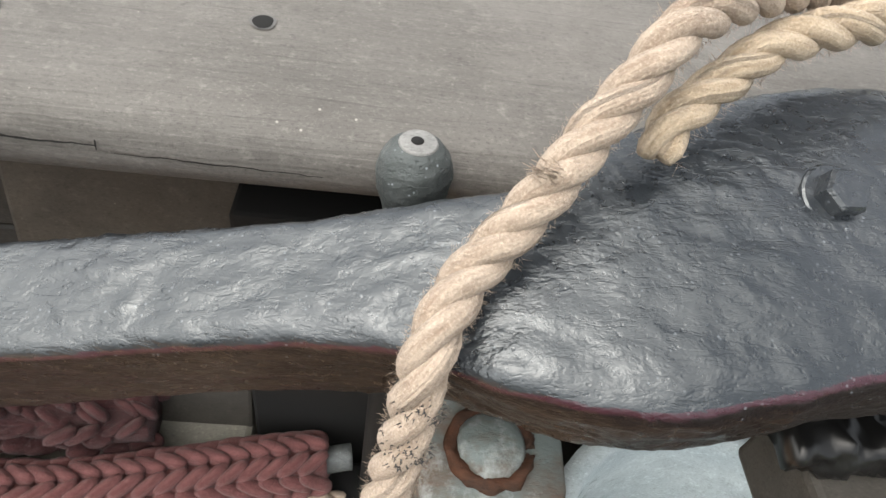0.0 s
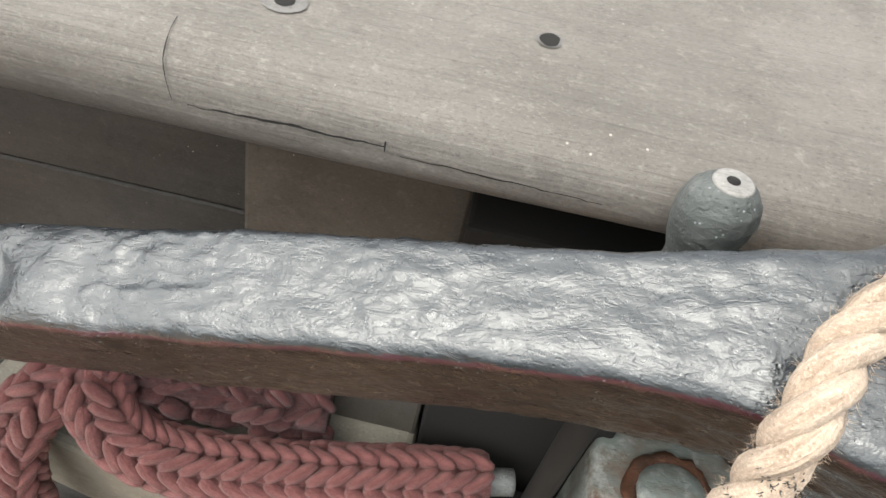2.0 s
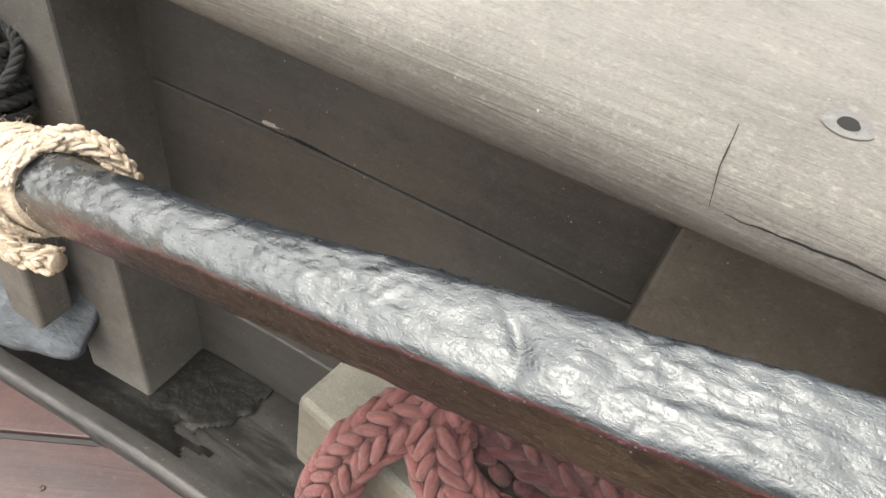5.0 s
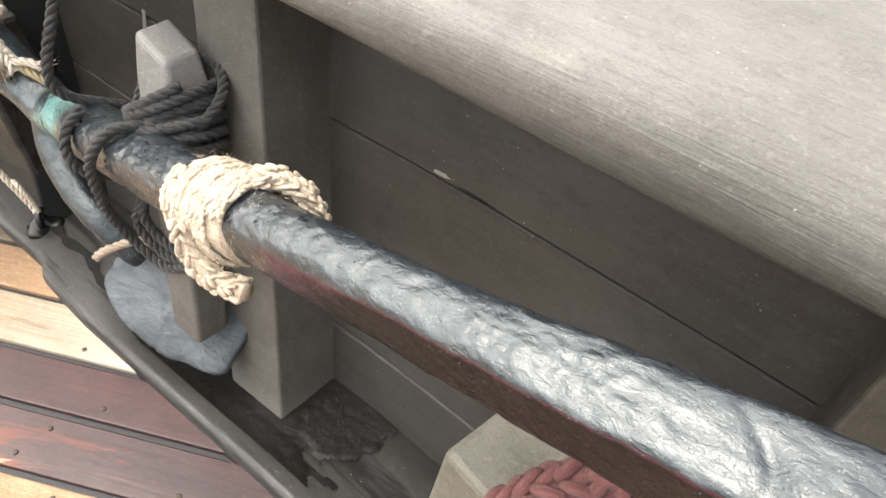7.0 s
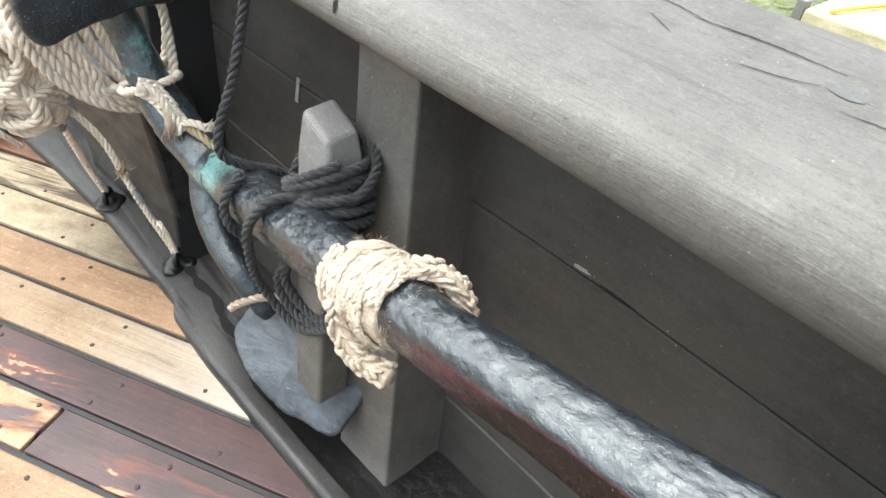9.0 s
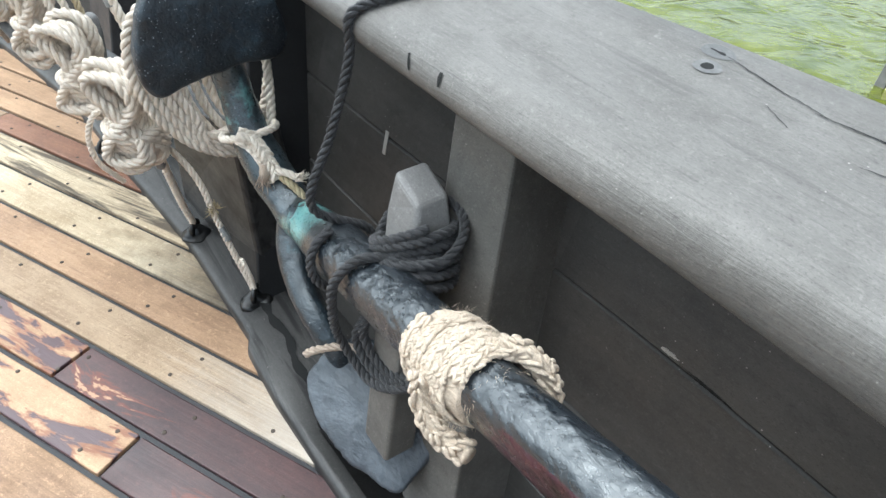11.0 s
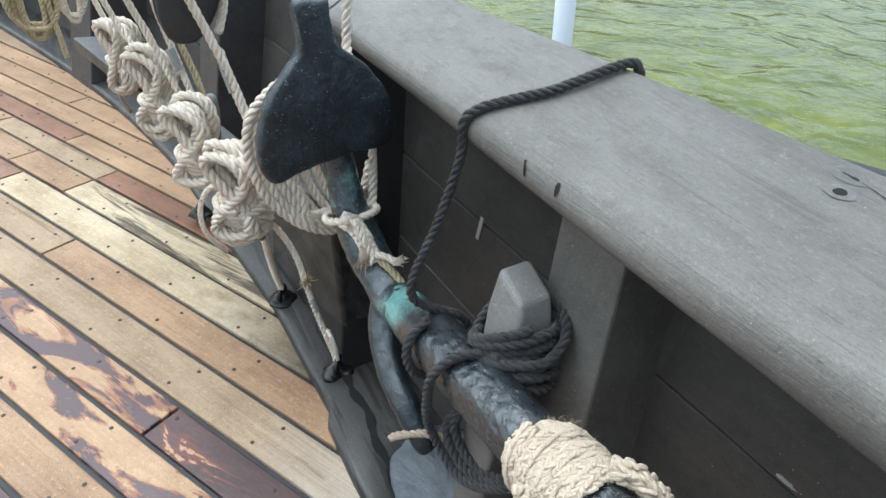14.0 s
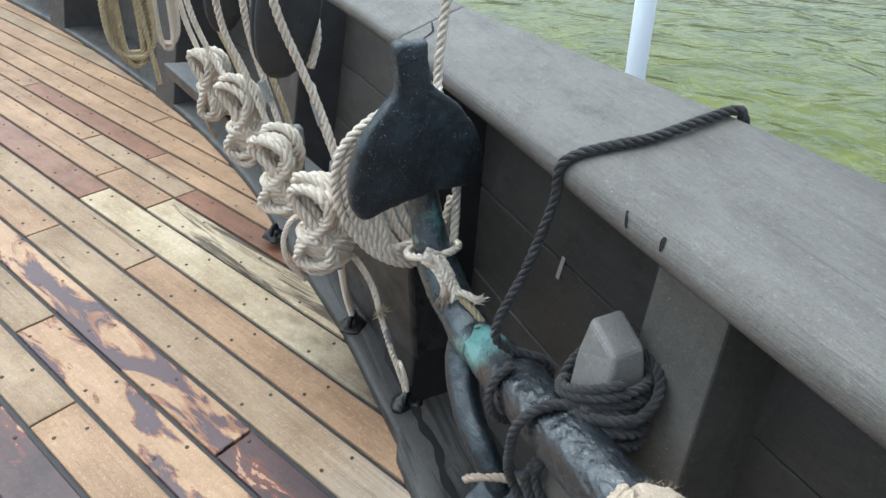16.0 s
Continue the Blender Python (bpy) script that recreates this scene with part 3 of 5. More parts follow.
def cap_rail(x0, x1, name, label):
    """The broad rail: bull-nosed inboard edge, top rising a little outboard."""
    xs = np.linspace(x0, x1, max(3, int((x1 - x0) / 0.012)))
    verts, faces = [], []
    for x in xs:
        f, o = side(x), smooth_interp(x, RAIL_X, RAIL_Y)
        y0 = 0.388 + f
        w = o - y0
        nose = rail_nose(x)
        sec = [(nose[0][0] + 0.04, nose[0][1] - 0.002)] + nose
        sec += [(0.042 + (w - 0.06) * k / 12, 0.957 + 0.063 * k / 12) for k in range(1, 13)]
        sec += [(w - 0.008, 1.017), (w - 0.001, 1.006), (w, 0.99), (w, 0.95), (w - 0.03, 0.93)]
        for dy, z in sec:
            p = Vector((x * 2.2, (y0 + dy) * 22, z * 22))
            j = 0.0016 * noise.noise(p) + 0.0012 * noise.noise(p * 0.3)
            verts.append((x, y0 + dy - j, z + j))
    k = len(sec)
    m = len(xs)
    for i in range(m - 1):
        for j in range(k):
            a, b = i * k + j, i * k + (j + 1) % k
            faces.append((a, a + k, b + k, b))
    faces += [tuple(range(k)), tuple((m - 1) * k + j for j in range(k))[::-1]]
    return alone(name, (verts, faces), M_RAIL, label, "rail", "", "structure")


rail_main = cap_rail(-2.42, 2.2, "trim_cap_rail", "broad weathered grey-brown painted cap rail with rounded edge")
rail_aft = cap_rail(-9.0, -2.424, "trim_cap_rail", "broad weathered grey-painted cap rail past a cracked joint")


def on_rail(x, y):
    """Height of the rail's top."""
    y0 = 0.388 + side(x)
    w = smooth_interp(x, RAIL_X, RAIL_Y) - y0
    return 0.957 + 0.063 * min(max((y - y0 - 0.042) / (w - 0.06), 0), 1)


# ---- bulwark planking ----
def bulwark(x0, x1, name):
    """Planks between two frames, each with its own rounded edges."""
    wall = thing(name, ((x0 + x1) / 2, skin((x0 + x1) / 2, 0), 0), "dark brown-black painted bulwark planking below the rail", "bulwark", "", "structure")
    for z0, z1 in ((-0.05, 0.155), (0.158, 0.368), (0.371, 0.577), (0.580, 0.94)):
        xs = np.linspace(x0, x1, max(2, int((x1 - x0) / 0.15)))
        verts, faces = [], []
        for x in xs:
            for z, inset in ((z0, 0.004), (z0 + 0.003, 0.0), (z1 - 0.003, 0.0), (z1, 0.004)):
                verts.append((x, skin(x, z) + inset, z))
            for z in (z1, z0):
                verts.append((x, skin(x, z) + 0.06, z))
        for i in range(len(xs) - 1):
            for j in range(6):
                a, b = i * 6 + j, i * 6 + (j + 1) % 6
                faces.append((a, b, b + 6, a + 6))
        e = (len(xs) - 1) * 6
        faces += [tuple(range(6))[::-1], tuple(e + j for j in range(6))]
        shape("plank", (verts, faces), M_BULWARK, wall, smooth=False)


for i, (a, b) in enumerate(((-9.0, -4.6), (-4.6, -2.2), (-2.2, -1.3), (-1.3, -0.25), (-0.25, 2.2))):
    bulwark(a, b, "wall_bulwark")


def hull_side():
    """The outer planking, seen only from over the side."""
    verts, faces = [], []
    xs = np.linspace(-9, 2.2, 60)
    for x in xs:
        for z, y in ((0.95, skin(x, 0.9) + 0.07), (0.0, skin(x, 0) + 0.2), (-1.4, skin(x, 0) + 0.1), (-1.4, skin(x, 0) - 0.1), (0.0, skin(x, 0) + 0.12), (0.95, skin(x, 0.9) + 0.062)):
            verts.append((x, y, z))
    for i in range(len(xs) - 1):
        for j in range(6):
            a, b = i * 6 + j, i * 6 + (j + 1) % 6
            faces.append((a, b, b + 6, a + 6))
    alone("wall_hull", (verts, faces), M_BULWARK, "black-painted outer hull planking above the water", "hull", "", "structure", False)


hull_side()


# ---- frames (posts) of the bulwark ----
def post(x_foot, width, lean, y_front, label, material=None, z_top=0.9, z_foot=-0.03):
    """An upright timber before the planking; lean: how far its head stands aft, in metres a metre."""
    def cr(xo, z, back):
        x = x_foot + xo - lean * z
        return (x, (skin(x, z) + 0.01) if back else y_front + side(x) + FLARE * z, z)
    c = [cr(0, z_foot, 0), cr(width, z_foot, 0), cr(width, z_foot, 1), cr(0, z_foot, 1), cr(0, z_top, 0), cr(width, z_top, 0), cr(width, z_top, 1), cr(0, z_top, 1)]
    return alone("post", block(c, 0.006), material or M_POST, label, "post", "bulwark posts", "structure", False)


post(-1.325, 0.155, 0.235, 0.317, "dark grey-brown painted bulwark post beside the wooden peg")
# same paint as the other post, its shade put into the colour
post(-0.43, 0.265, -0.02, 0.345, "broad bulwark post behind the anchor shank, its paint darkened for shade", M_BROAD)
post(-2.20, 0.2, 0.44, 0.30, "bulwark post behind the rope coils, coloured black for deep shade", M_DEEP)
post(-3.45, 0.2, 0.235, 0.29, "black-painted bulwark post along the rail", M_BLOCK)
post(-4.75, 0.25, 0.1, 0.2, "black-painted bulwark post farther along the deck", M_BLOCK)
post(-6.4, 0.25, 0.1, 0.2, "black-painted bulwark post farther along the deck", M_BLOCK)
post(0.75, 0.2, 0.0, 0.32, "dark painted bulwark post past the anchor head")


# ---- waterway ----
def waterway():
    verts, faces = [], []
    xs = np.linspace(-9, 2.2, 240)
    for x in xs:
        f = side(x)
        y0 = 0.203 + f + (0.035 if -2.9 < x < -1.7 else 0.0) * min(1, (x + 2.9) / 0.5 if x < -2.3 else (-1.7 - x) / 0.5 if x > -1.9 else 1)
        low = min(max((x + 1.75) / 0.25, 0.0), 1.0)
        for y, z in ((y0, -0.05), (y0, 0.022), (y0 + 0.006, 0.030), (y0 + 0.02, 0.034), (y0 + 0.06, 0.040 - 0.022 * low), (y0 + 0.10, 0.042 - 0.032 * low), (y0 + 0.18, 0.046 - 0.038 * low), (FOOT + f + 0.05, 0.055 - 0.044 * low), (FOOT + f + 0.05, -0.05)):
            verts.append((x, y, z + 0.002 * noise.noise(Vector((x * 9, y * 20, 0)))))
    for i in range(len(xs) - 1):
        for j in range(9):
            a, b = i * 9 + j, i * 9 + (j + 1) % 9
            faces.append((a, b, b + 9, a + 9))
    alone("trim_waterway", (verts, faces), M_WATERWAY, "black-painted waterway board with tar runs along the deck edge", "waterway", "", "structure")


waterway()

# ---- deck ----
TH = radians(28.3)
DC, DS = math.cos(TH), math.sin(TH)


def deck_xy(s, n):
    return DC * s - DS * n, DS * s + DC * n


def deck():
    bed = [deck_xy(s, n) for s, n in ((-12, -4), (4, -4), (4, 4.2), (-12, 4.2))]
    floor_bed = alone("floor", ([(x, y, -0.012) for x, y in bed] + [(x, y, -0.15) for x, y in bed], [(0, 1, 2, 3), (7, 6, 5, 4), (0, 4, 5, 1), (1, 5, 6, 2), (2, 6, 7, 3), (3, 7, 4, 0)]),
                      M_CAULK, "laid ship's deck of worn planks with black caulked seams", "deck", "", "structure", False)
    seams = [-1.0, -0.75, -0.5, -0.35, -0.2, -0.065, 0.07, 0.2, 0.335, 0.469, 0.604, 0.734, 0.86, 1.0, 1.135, 1.279, 1.417, 1.53, 1.645, 1.77, 1.9, 2.03, 2.16, 2.3]
    known = {10: [(-9, -4.2, "tan"), (-4.2, -2.772, "grey"), (-2.772, -1.62, "stained"), (-1.62, 3, "wet")],
             9: [(-9, -2.368, "grey"), (-2.368, 3, "tan")],
             11: [(-9, -3.9, "tan"), (-3.9, -1.933, "stained"), (-1.933, 3, "wet")],
             12: [(-9, -3.3, "tan"), (-3.3, 3, "bleached")],
             13: [(-9, -4.3, "tan"), (-4.3, -2.85, "grey"), (-2.85, 3, "tan")],
             14: [(-9, -3.454, "red"), (-3.454, 3, "blackened")],
             15: [(-9, -3.59, "tan"), (-3.59, -3.19, "tan"), (-3.19, 3, "pale")],
             16: [(-9, -4.0, "tan"), (-4.0, -3.19, "grey"), (-3.19, 3, "red")],
             17: [(-9, -4.9, "tan"), (-4.9, -3.6, "red"), (-3.6, 3, "tan")]}
    rnd = random.Random(4)
    rows = []
    for k in range(len(seams) - 1):
        if k in known:
            rows.append((k, known[k]))
        elif k == 8 or k == 7:
            rows.append((k, [(-9, -2.0 - 0.5 * (k - 7), "tan"), (-2.0 - 0.5 * (k - 7), 3, "wet" if k == 8 else "stained")]))
        else:
            c = sorted(rnd.uniform(-6, 1) for _ in range(2))
            rows.append((k, [(-9, c[0], rnd.choice(("tan", "tan", "grey"))), (c[0], c[1], rnd.choice(("tan", "grey"))), (c[1], 3, rnd.choice(("tan", "grey")))]))
    for k, segs in rows:
        n0, n1 = seams[k] + 0.007, seams[k + 1] - 0.007
        for s0, s1, m in segs:
            s0, s1 = s0 + 0.004, s1 - 0.004
            zt = rnd.uniform(-0.0012, 0.0012)
            c = [(0, 0, -0.03), (s1 - s0, 0, -0.03), (s1 - s0, n1 - n0, -0.03), (0, n1 - n0, -0.03)]
            geo = block(c + [(x, y, zt) for x, y, _ in c], 0.0035)
            ob = new("plank", mesh_data("plank", geo[0], geo[1], DECK[m], False))
            ob.parent = floor_bed
            ob.matrix_basis = Matrix.Translation(-Vector(floor_bed.location)) @ Matrix.Translation((*deck_xy(s0, n0), 0)) @ Matrix.Rotation(TH, 4, "Z")
    return floor_bed, seams, rows


floor_bed, SEAMS, ROWS_OF_PLANKS = deck()


def deck_plugs():
    """Round dark plugs over the deck nails, in pairs across each plank."""
    plugs = []
    rnd = random.Random(8)
    for k in range(7, len(SEAMS) - 3):
        for j in range(-16, 3):
            s = j * 0.34 + (k % 2) * 0.11 + rnd.uniform(-0.015, 0.015)
            for f in (0.24, 0.76):
                n = SEAMS[k] + (SEAMS[k + 1] - SEAMS[k]) * f + rnd.uniform(-0.006, 0.006)
                x, y = deck_xy(s + (0.03 if f > 0.5 else 0), n)
                if y < 0.15 and -5.5 < x < -0.9 and -1.3 < y:
                    plugs.append(tube(np.array([(x, y, -0.005), (x, y, 0.0016), (x, y, 0.0019)]), (0.0055, 0.0055, 0.004), 9, (1, 0, 0)))
    ob = shape("nail_plugs", join(*plugs), M_NAIL, floor_bed)
    ob["kind"] = "stuff"


deck_plugs()

# ---- the anchor ----
anchor = thing("anchor", (-0.9, 0.3, 0.0), "black-painted iron anchor lashed along the bulwark", "anchor")


SH_X = (-1.82, -1.70, -1.5, -1.1, -0.8, -0.465, -0.26, -0.12, 0.0, 0.06, 0.125, 0.165, 0.21, 0.27, 0.34, 0.42, 0.52, 0.60)
SH_Y = (0.302, 0.299, 0.292, 0.272, 0.268, 0.270, 0.275, 0.276, 0.272, 0.262, 0.247, 0.254, 0.270, 0.292, 0.305, 0.308, 0.30, 0.295)
SH_Z = (0.470, 0.491, 0.538, 0.632, 0.702, 0.783, 0.830, 0.862, 0.896, 0.920, 0.945, 0.955, 0.963, 0.972, 0.978, 0.978, 0.97, 0.96)
SH_T = (0.028, 0.051, 0.054, 0.050, 0.052, 0.056, 0.060, 0.064, 0.066, 0.062, 0.050, 0.046, 0.045, 0.044, 0.044, 0.044, 0.044, 0.044)
SH_W = (0.030, 0.058, 0.062, 0.053, 0.052, 0.055, 0.053, 0.052, 0.053, 0.061, 0.080, 0.093, 0.104, 0.111, 0.117, 0.118, 0.11, 0.10)


def shank_line(x):
    return np.array([x, smooth_interp(x, SH_X, SH_Y), smooth_interp(x, SH_X, SH_Z)])


def anchor_shank():
    """The shank, with its broad flat head, as one forging."""
    seg = 112
    path = spline([shank_line(x) for x in np.linspace(0.60, -1.82, 50)], 0.0034)
    r = np.array([smooth_interp(x, SH_X, SH_T) for x in path[:, 0]])
    w = np.array([smooth_interp(x, SH_X, SH_W) for x in path[:, 0]]) * np.interp(path[:, 0], (-0.1, 0.15), (0.86, 1.0))
    geo, soft = tube(path, r, seg, (0, -0.21, 0.98), w, 7.0), tube(path, r, seg, (0, -0.21, 0.98), w, 2.5)
    f = np.clip((geo[0][:, :1] + 0.95) / 0.65, 0, 1)
    geo = (soft[0] + (geo[0] - soft[0]) * f * f * (3 - 2 * f), geo[1], geo[2])
    geo = roughen(geo, 0.0024, 15, (0.6, 1, 1), 0.0, 0.0012)
    geo = wrinkle(geo, 0.0022, 36, (0.45, 1, 1))
    geo = wrinkle(geo, 0.0014, 80, (0.42, 1, 1), 11.0)
    v = np.array(geo[0])
    # a lifted flake of old paint, with a hollow beside it
    around = np.tile(np.arange(seg) * 360.0 / seg, len(path))
    turn = (around + 180) % 360 - 180
    u, q = (v[:, 0] + 0.478) / 0.030, (turn + 8) / 40
    lift = 0.0055 * np.exp(-((u - 1.0) ** 2) - q * q) - 0.0050 * np.exp(-((u + 0.25 + 0.7 * q + 0.5 * q * q) ** 2) * 12 - 1.6 * q * q)
    up = np.array((0, -0.21, 0.98))
    v += lift[:, None] * up
    ob = shape("shank", (v, *geo[1:]), M_ANCHOR, anchor, "glossy black shank, maroon below, widening to a broad hammered head")
    # how far round towards the maroon underside each point lies: 0 on the top, 1 on the front and below
    low = np.clip(((-turn) - 43) / 9, 0, 1) * (turn < 0) + np.clip((turn - 100) / 30, 0, 1) * (turn >= 0)
    low *= np.clip((v[:, 0] + 1.15) / 0.3, 0.0, 1.0)
    ob.data.attributes.new("underside", "FLOAT", "POINT").data.foreach_set("value", low.astype(np.float32))
    patch = np.exp(-((v[:, 0] + 1.74) / 0.11) ** 2) * np.clip(np.cos(np.radians(turn + 25)) + 0.2, 0, 1) + 0.3 * np.exp(-((v[:, 0] + 1.08) / 0.05) ** 2)
    bolt((0.292, 0.302, 1.018), (0.05, -0.42, 0.9), 0.0165, ob)
    ob.data.attributes.new("verdigris", "FLOAT", "POINT").data.foreach_set("value", patch.astype(np.float32))


def bolt(at, axis, r, parent):
    axis = Vector(axis).normalized()
    q = axis.to_track_quat("Z", "Y").to_matrix()
    at = Vector(at)
    washer, hexa = [], []
    for zz, rr in ((-0.003, r * 1.45), (0.002, r * 1.45), (0.003, r * 1.35)):
        washer.append([at + q @ Vector((rr * math.cos(a), rr * math.sin(a), zz)) for a in np.arange(20) * math.pi / 10])
    for zz, rr in ((0.0, r), (r * 0.85, r), (r * 1.0, r * 0.86)):
        hexa.append([at + q @ Vector((rr * math.cos(a), rr * math.sin(a), zz)) for a in np.arange(6) * math.pi / 3])
    for nm, rings in (("washer", washer), ("bolt_head", hexa)):
        n = len(rings[0])
        faces = [(i * n + j, i * n + (j + 1) % n, (i + 1) * n + (j + 1) % n, (i + 1) * n + j) for i in range(len(rings) - 1) for j in range(n)]
        faces.append(tuple((len(rings) - 1) * n + j for j in range(n)))
        shape(nm, ([tuple(v) for rg in rings for v in rg], faces), M_ANCHOR, parent, smooth=False)


def plate(outline, centre, u, v, thick, bulge=0.0):
    """A thick plate from an outline in its own u, v plane, with rounded rims and a slightly domed face."""
    u, v = Vector(u).normalized(), Vector(v).normalized()
    w = u.cross(v).normalized()
    v = w.cross(u)
    line = spline([(a, b, 0) for a, b in outline] + [(outline[0][0], outline[0][1], 0)], 0.006)[:-1, :2]
    mid = line.mean(0)
    rings = [(0.15, thick / 2 + bulge), (0.4, thick / 2 + bulge * 0.8), (0.65, thick / 2 + bulge * 0.5), (0.85, thick / 2 + bulge * 0.2), (0.95, thick / 2), (0.99, thick * 0.38), (1.0, 0.0), (0.99, -thick * 0.38), (0.95, -thick / 2), (0.6, -thick / 2), (0.15, -thick / 2)]
    verts, faces, n = [], [], len(line)
    for k, h in rings:
        for p in line:
            q = mid + (p - mid) * k
            verts.append(tuple(Vector(centre) + u * q[0] + v * q[1] + w * h))
    for i in range(len(rings) - 1):
        for j in range(n):
            faces.append((i * n + j, i * n + (j + 1) % n, (i + 1) * n + (j + 1) % n, (i + 1) * n + j))
    faces += [tuple(range(n))[::-1], tuple((len(rings) - 1) * n + j for j in range(n))]
    return verts, faces


def anchor_arms():
    up = spline([(-1.74, 0.30, 0.482), (-1.80, 0.298, 0.475), (-1.875, 0.284, 0.515), (-1.93, 0.262, 0.585), (-1.975, 0.25, 0.68), (-1.985, 0.235, 0.76), (-1.975, 0.215, 0.86)], 0.006)
    k = np.linspace(0, 1, len(up))
    geo = tube(up, np.interp(k, [0, 0.4, 0.6, 0.75, 1], [0.047, 0.047, 0.038, 0.034, 0.02]), 28, (0, -0.36, 0.93), None, 2.6)
    shape("upper_arm", roughen(geo, 0.003, 20, (1, 1, 1), 1.0, 0.001), M_ARM, anchor, "black arm with blue-green weathered paint")
    low = spline([(-1.82, 0.31, 0.47), (-1.80, 0.285, 0.41), (-1.73, 0.262, 0.362), (-1.655, 0.255, 0.33), (-1.61, 0.260, 0.308), (-1.575, 0.276, 0.260), (-1.545, 0.302, 0.203)], 0.006)
    k = np.linspace(0, 1, len(low))
    geo = tube(low, np.interp(k, [0, 0.5, 0.85, 1], [0.042, 0.031, 0.028, 0.014]), 28, (0, 0, 1), None, 2.4)
    shape("lower_arm", roughen(geo, 0.003, 20, (1, 1, 1), 2.0, 0.001), M_LOWARM, anchor, "blue-black arm reaching down to the waterway")
    spade = [(0.030, 0.285), (0.033, 0.215), (0.060, 0.180), (0.105, 0.135), (0.138, 0.07), (0.150, 0.01), (0.146, -0.018), (0.128, -0.040), (0.09, -0.037), (0.045, -0.030), (0.0, -0.030)]
    spade = spade + [(-a, b) for a, b in spade[-2::-1]]
    geo = plate(spade, (-1.925, 0.202, 0.80), (-0.033, 0.292, 0.04), (0.013, -0.05, 0.278), 0.03, 0.006)
    shape("upper_palm", roughen(geo, 0.003, 25, (1, 1, 1), 4.0), M_PALM, anchor, "blue-black spade-shaped palm with rough paint")
    # the lower palm lies against the waterway
    low_spade = [(-0.19, 0.03), (-0.17, 0.085), (-0.11, 0.145), (-0.02, 0.155), (0.08, 0.135), (0.135, 0.08), (0.15, 0.0), (0.14, -0.045), (0.06, -0.068), (-0.02, -0.075), (-0.10, -0.065), (-0.165, -0.03)]
    geo = plate(low_spade, (-1.43, 0.27, 0.166), (0.288, 0.072, -0.072), (0.018, 0.134, 0.082), 0.03, 0.006)
    shape("lower_palm", roughen(geo, 0.008, 14, (1, 1, 1), 6.0, 0.0025), M_GREYPALM, anchor, "chalky grey-blue palm with flaking paint")


anchor_shank()
anchor_arms()


# ---- marks in the rail ----
def rail_point(x, k, lift=0.0007):
    """A point on the rail's inboard edge and top: k is the way up and over the section, in metres from its lower lip."""
    y0 = 0.388 + side(x)
    w = smooth_interp(x, RAIL_X, RAIL_Y) - y0
    sec = np.array(rail_nose(x) + [(w - 0.018, 1.020)])
    d = np.concatenate([[0], np.cumsum(np.linalg.norm(np.diff(sec, axis=0), axis=1))])
    k = min(max(k, 0.001), d[-1] - 0.001)
    i = int(np.searchsorted(d, k)) - 1
    f = (k - d[i]) / (d[i + 1] - d[i])
    p = sec[i] + (sec[i + 1] - sec[i]) * f
    g = sec[i + 1] - sec[i]
    nrm = np.array((-g[1], g[0])) / np.linalg.norm(g)
    p = p + nrm * (0.0012 + lift)
    return np.array((x, y0 + p[0], p[1]))


def rail_line(points, width, parent, name="crack", material=None, seed=0):
    """A dark crack or joint that follows the rail's surface through (x, k) points."""
    rnd = random.Random(seed)
    fine = []
    for (xa, ka), (xb, kb) in zip(points, points[1:]):
        n = max(2, int(max(abs(xb - xa), abs(kb - ka)) / 0.006))
        fine += [(xa + (xb - xa) * i / n, ka + (kb - ka) * i / n + rnd.uniform(-0.0008, 0.0008)) for i in range(n)]
    fine.append(points[-1])
    verts, faces = [], []
    for i, (x, k) in enumerate(fine):
        w = width * (0.35 + 0.65 * math.sin(math.pi * (i + 0.3) / (len(fine) + 0.6))) * rnd.uniform(0.6, 1.2) / 2
        a = np.array(fine[min(i + 1, len(fine) - 1)]) - np.array(fine[max(i - 1, 0)])
        a /= np.linalg.norm(a) + 1e-9
        verts += [rail_point(x - a[1] * w, k + a[0] * w), rail_point(x + a[1] * w, k - a[0] * w)]
    faces = [(2 * i, 2 * i + 1, 2 * i + 3, 2 * i + 2) for i in range(len(fine) - 1)]
    return shape(name, (verts, faces), material or M_HOLE, parent, smooth=False)


def rail_disc(x, k, r, parent, name, material, lift, stretch=1.0):
    verts = [rail_point(x, k, lift)] + [rail_point(x + r * stretch * math.cos(a) * (1 + 0.08 * math.sin(3 * a + x * 9)), k + r * math.sin(a), lift) for a in np.arange(18) * math.pi / 9]
    return shape(name, (verts, [(0, 1 + j, 1 + (j + 1) % 18) for j in range(18)]), material, parent, smooth=False)


M_FILLER = wood("grey_filler_round_the_holes", (0.092, 0.092, 0.092), (0.145, 0.143, 0.14), (20, 20, 20), 0.6)
for x, k in ((-0.117, 0.198), (-0.343, 0.182), (-1.189, 0.333)):
    rail_disc(x, k, 0.0165 if x < -0.2 else 0.0095, rail_main, "filler_patch", M_FILLER, 0.0004, 1.2)
    rail_disc(x, k, 0.0085, rail_main, "bolt_hole", M_HOLE, 0.0008, 1.05)
rail_disc(-1.203, 0.373, 0.017, rail_main, "filler_patch", M_FILLER, 0.0004, 1.5)
rail_line([(-1.215, 0.374), (-1.19, 0.372)], 0.006, rail_main, seed=3)
rail_disc(-0.835, 0.327, 0.011, rail_main, "filler_patch", M_FILLER, 0.0004, 2.2)
rail_line([(-0.409, 0.067), (-0.416, 0.098), (-0.417, 0.137)], 0.0011, rail_main, "joint", seed=1)
rail_line([(-0.396, 0.064), (-0.318, 0.0647), (-0.228, 0.062)], 0.0021, rail_main, seed=2)
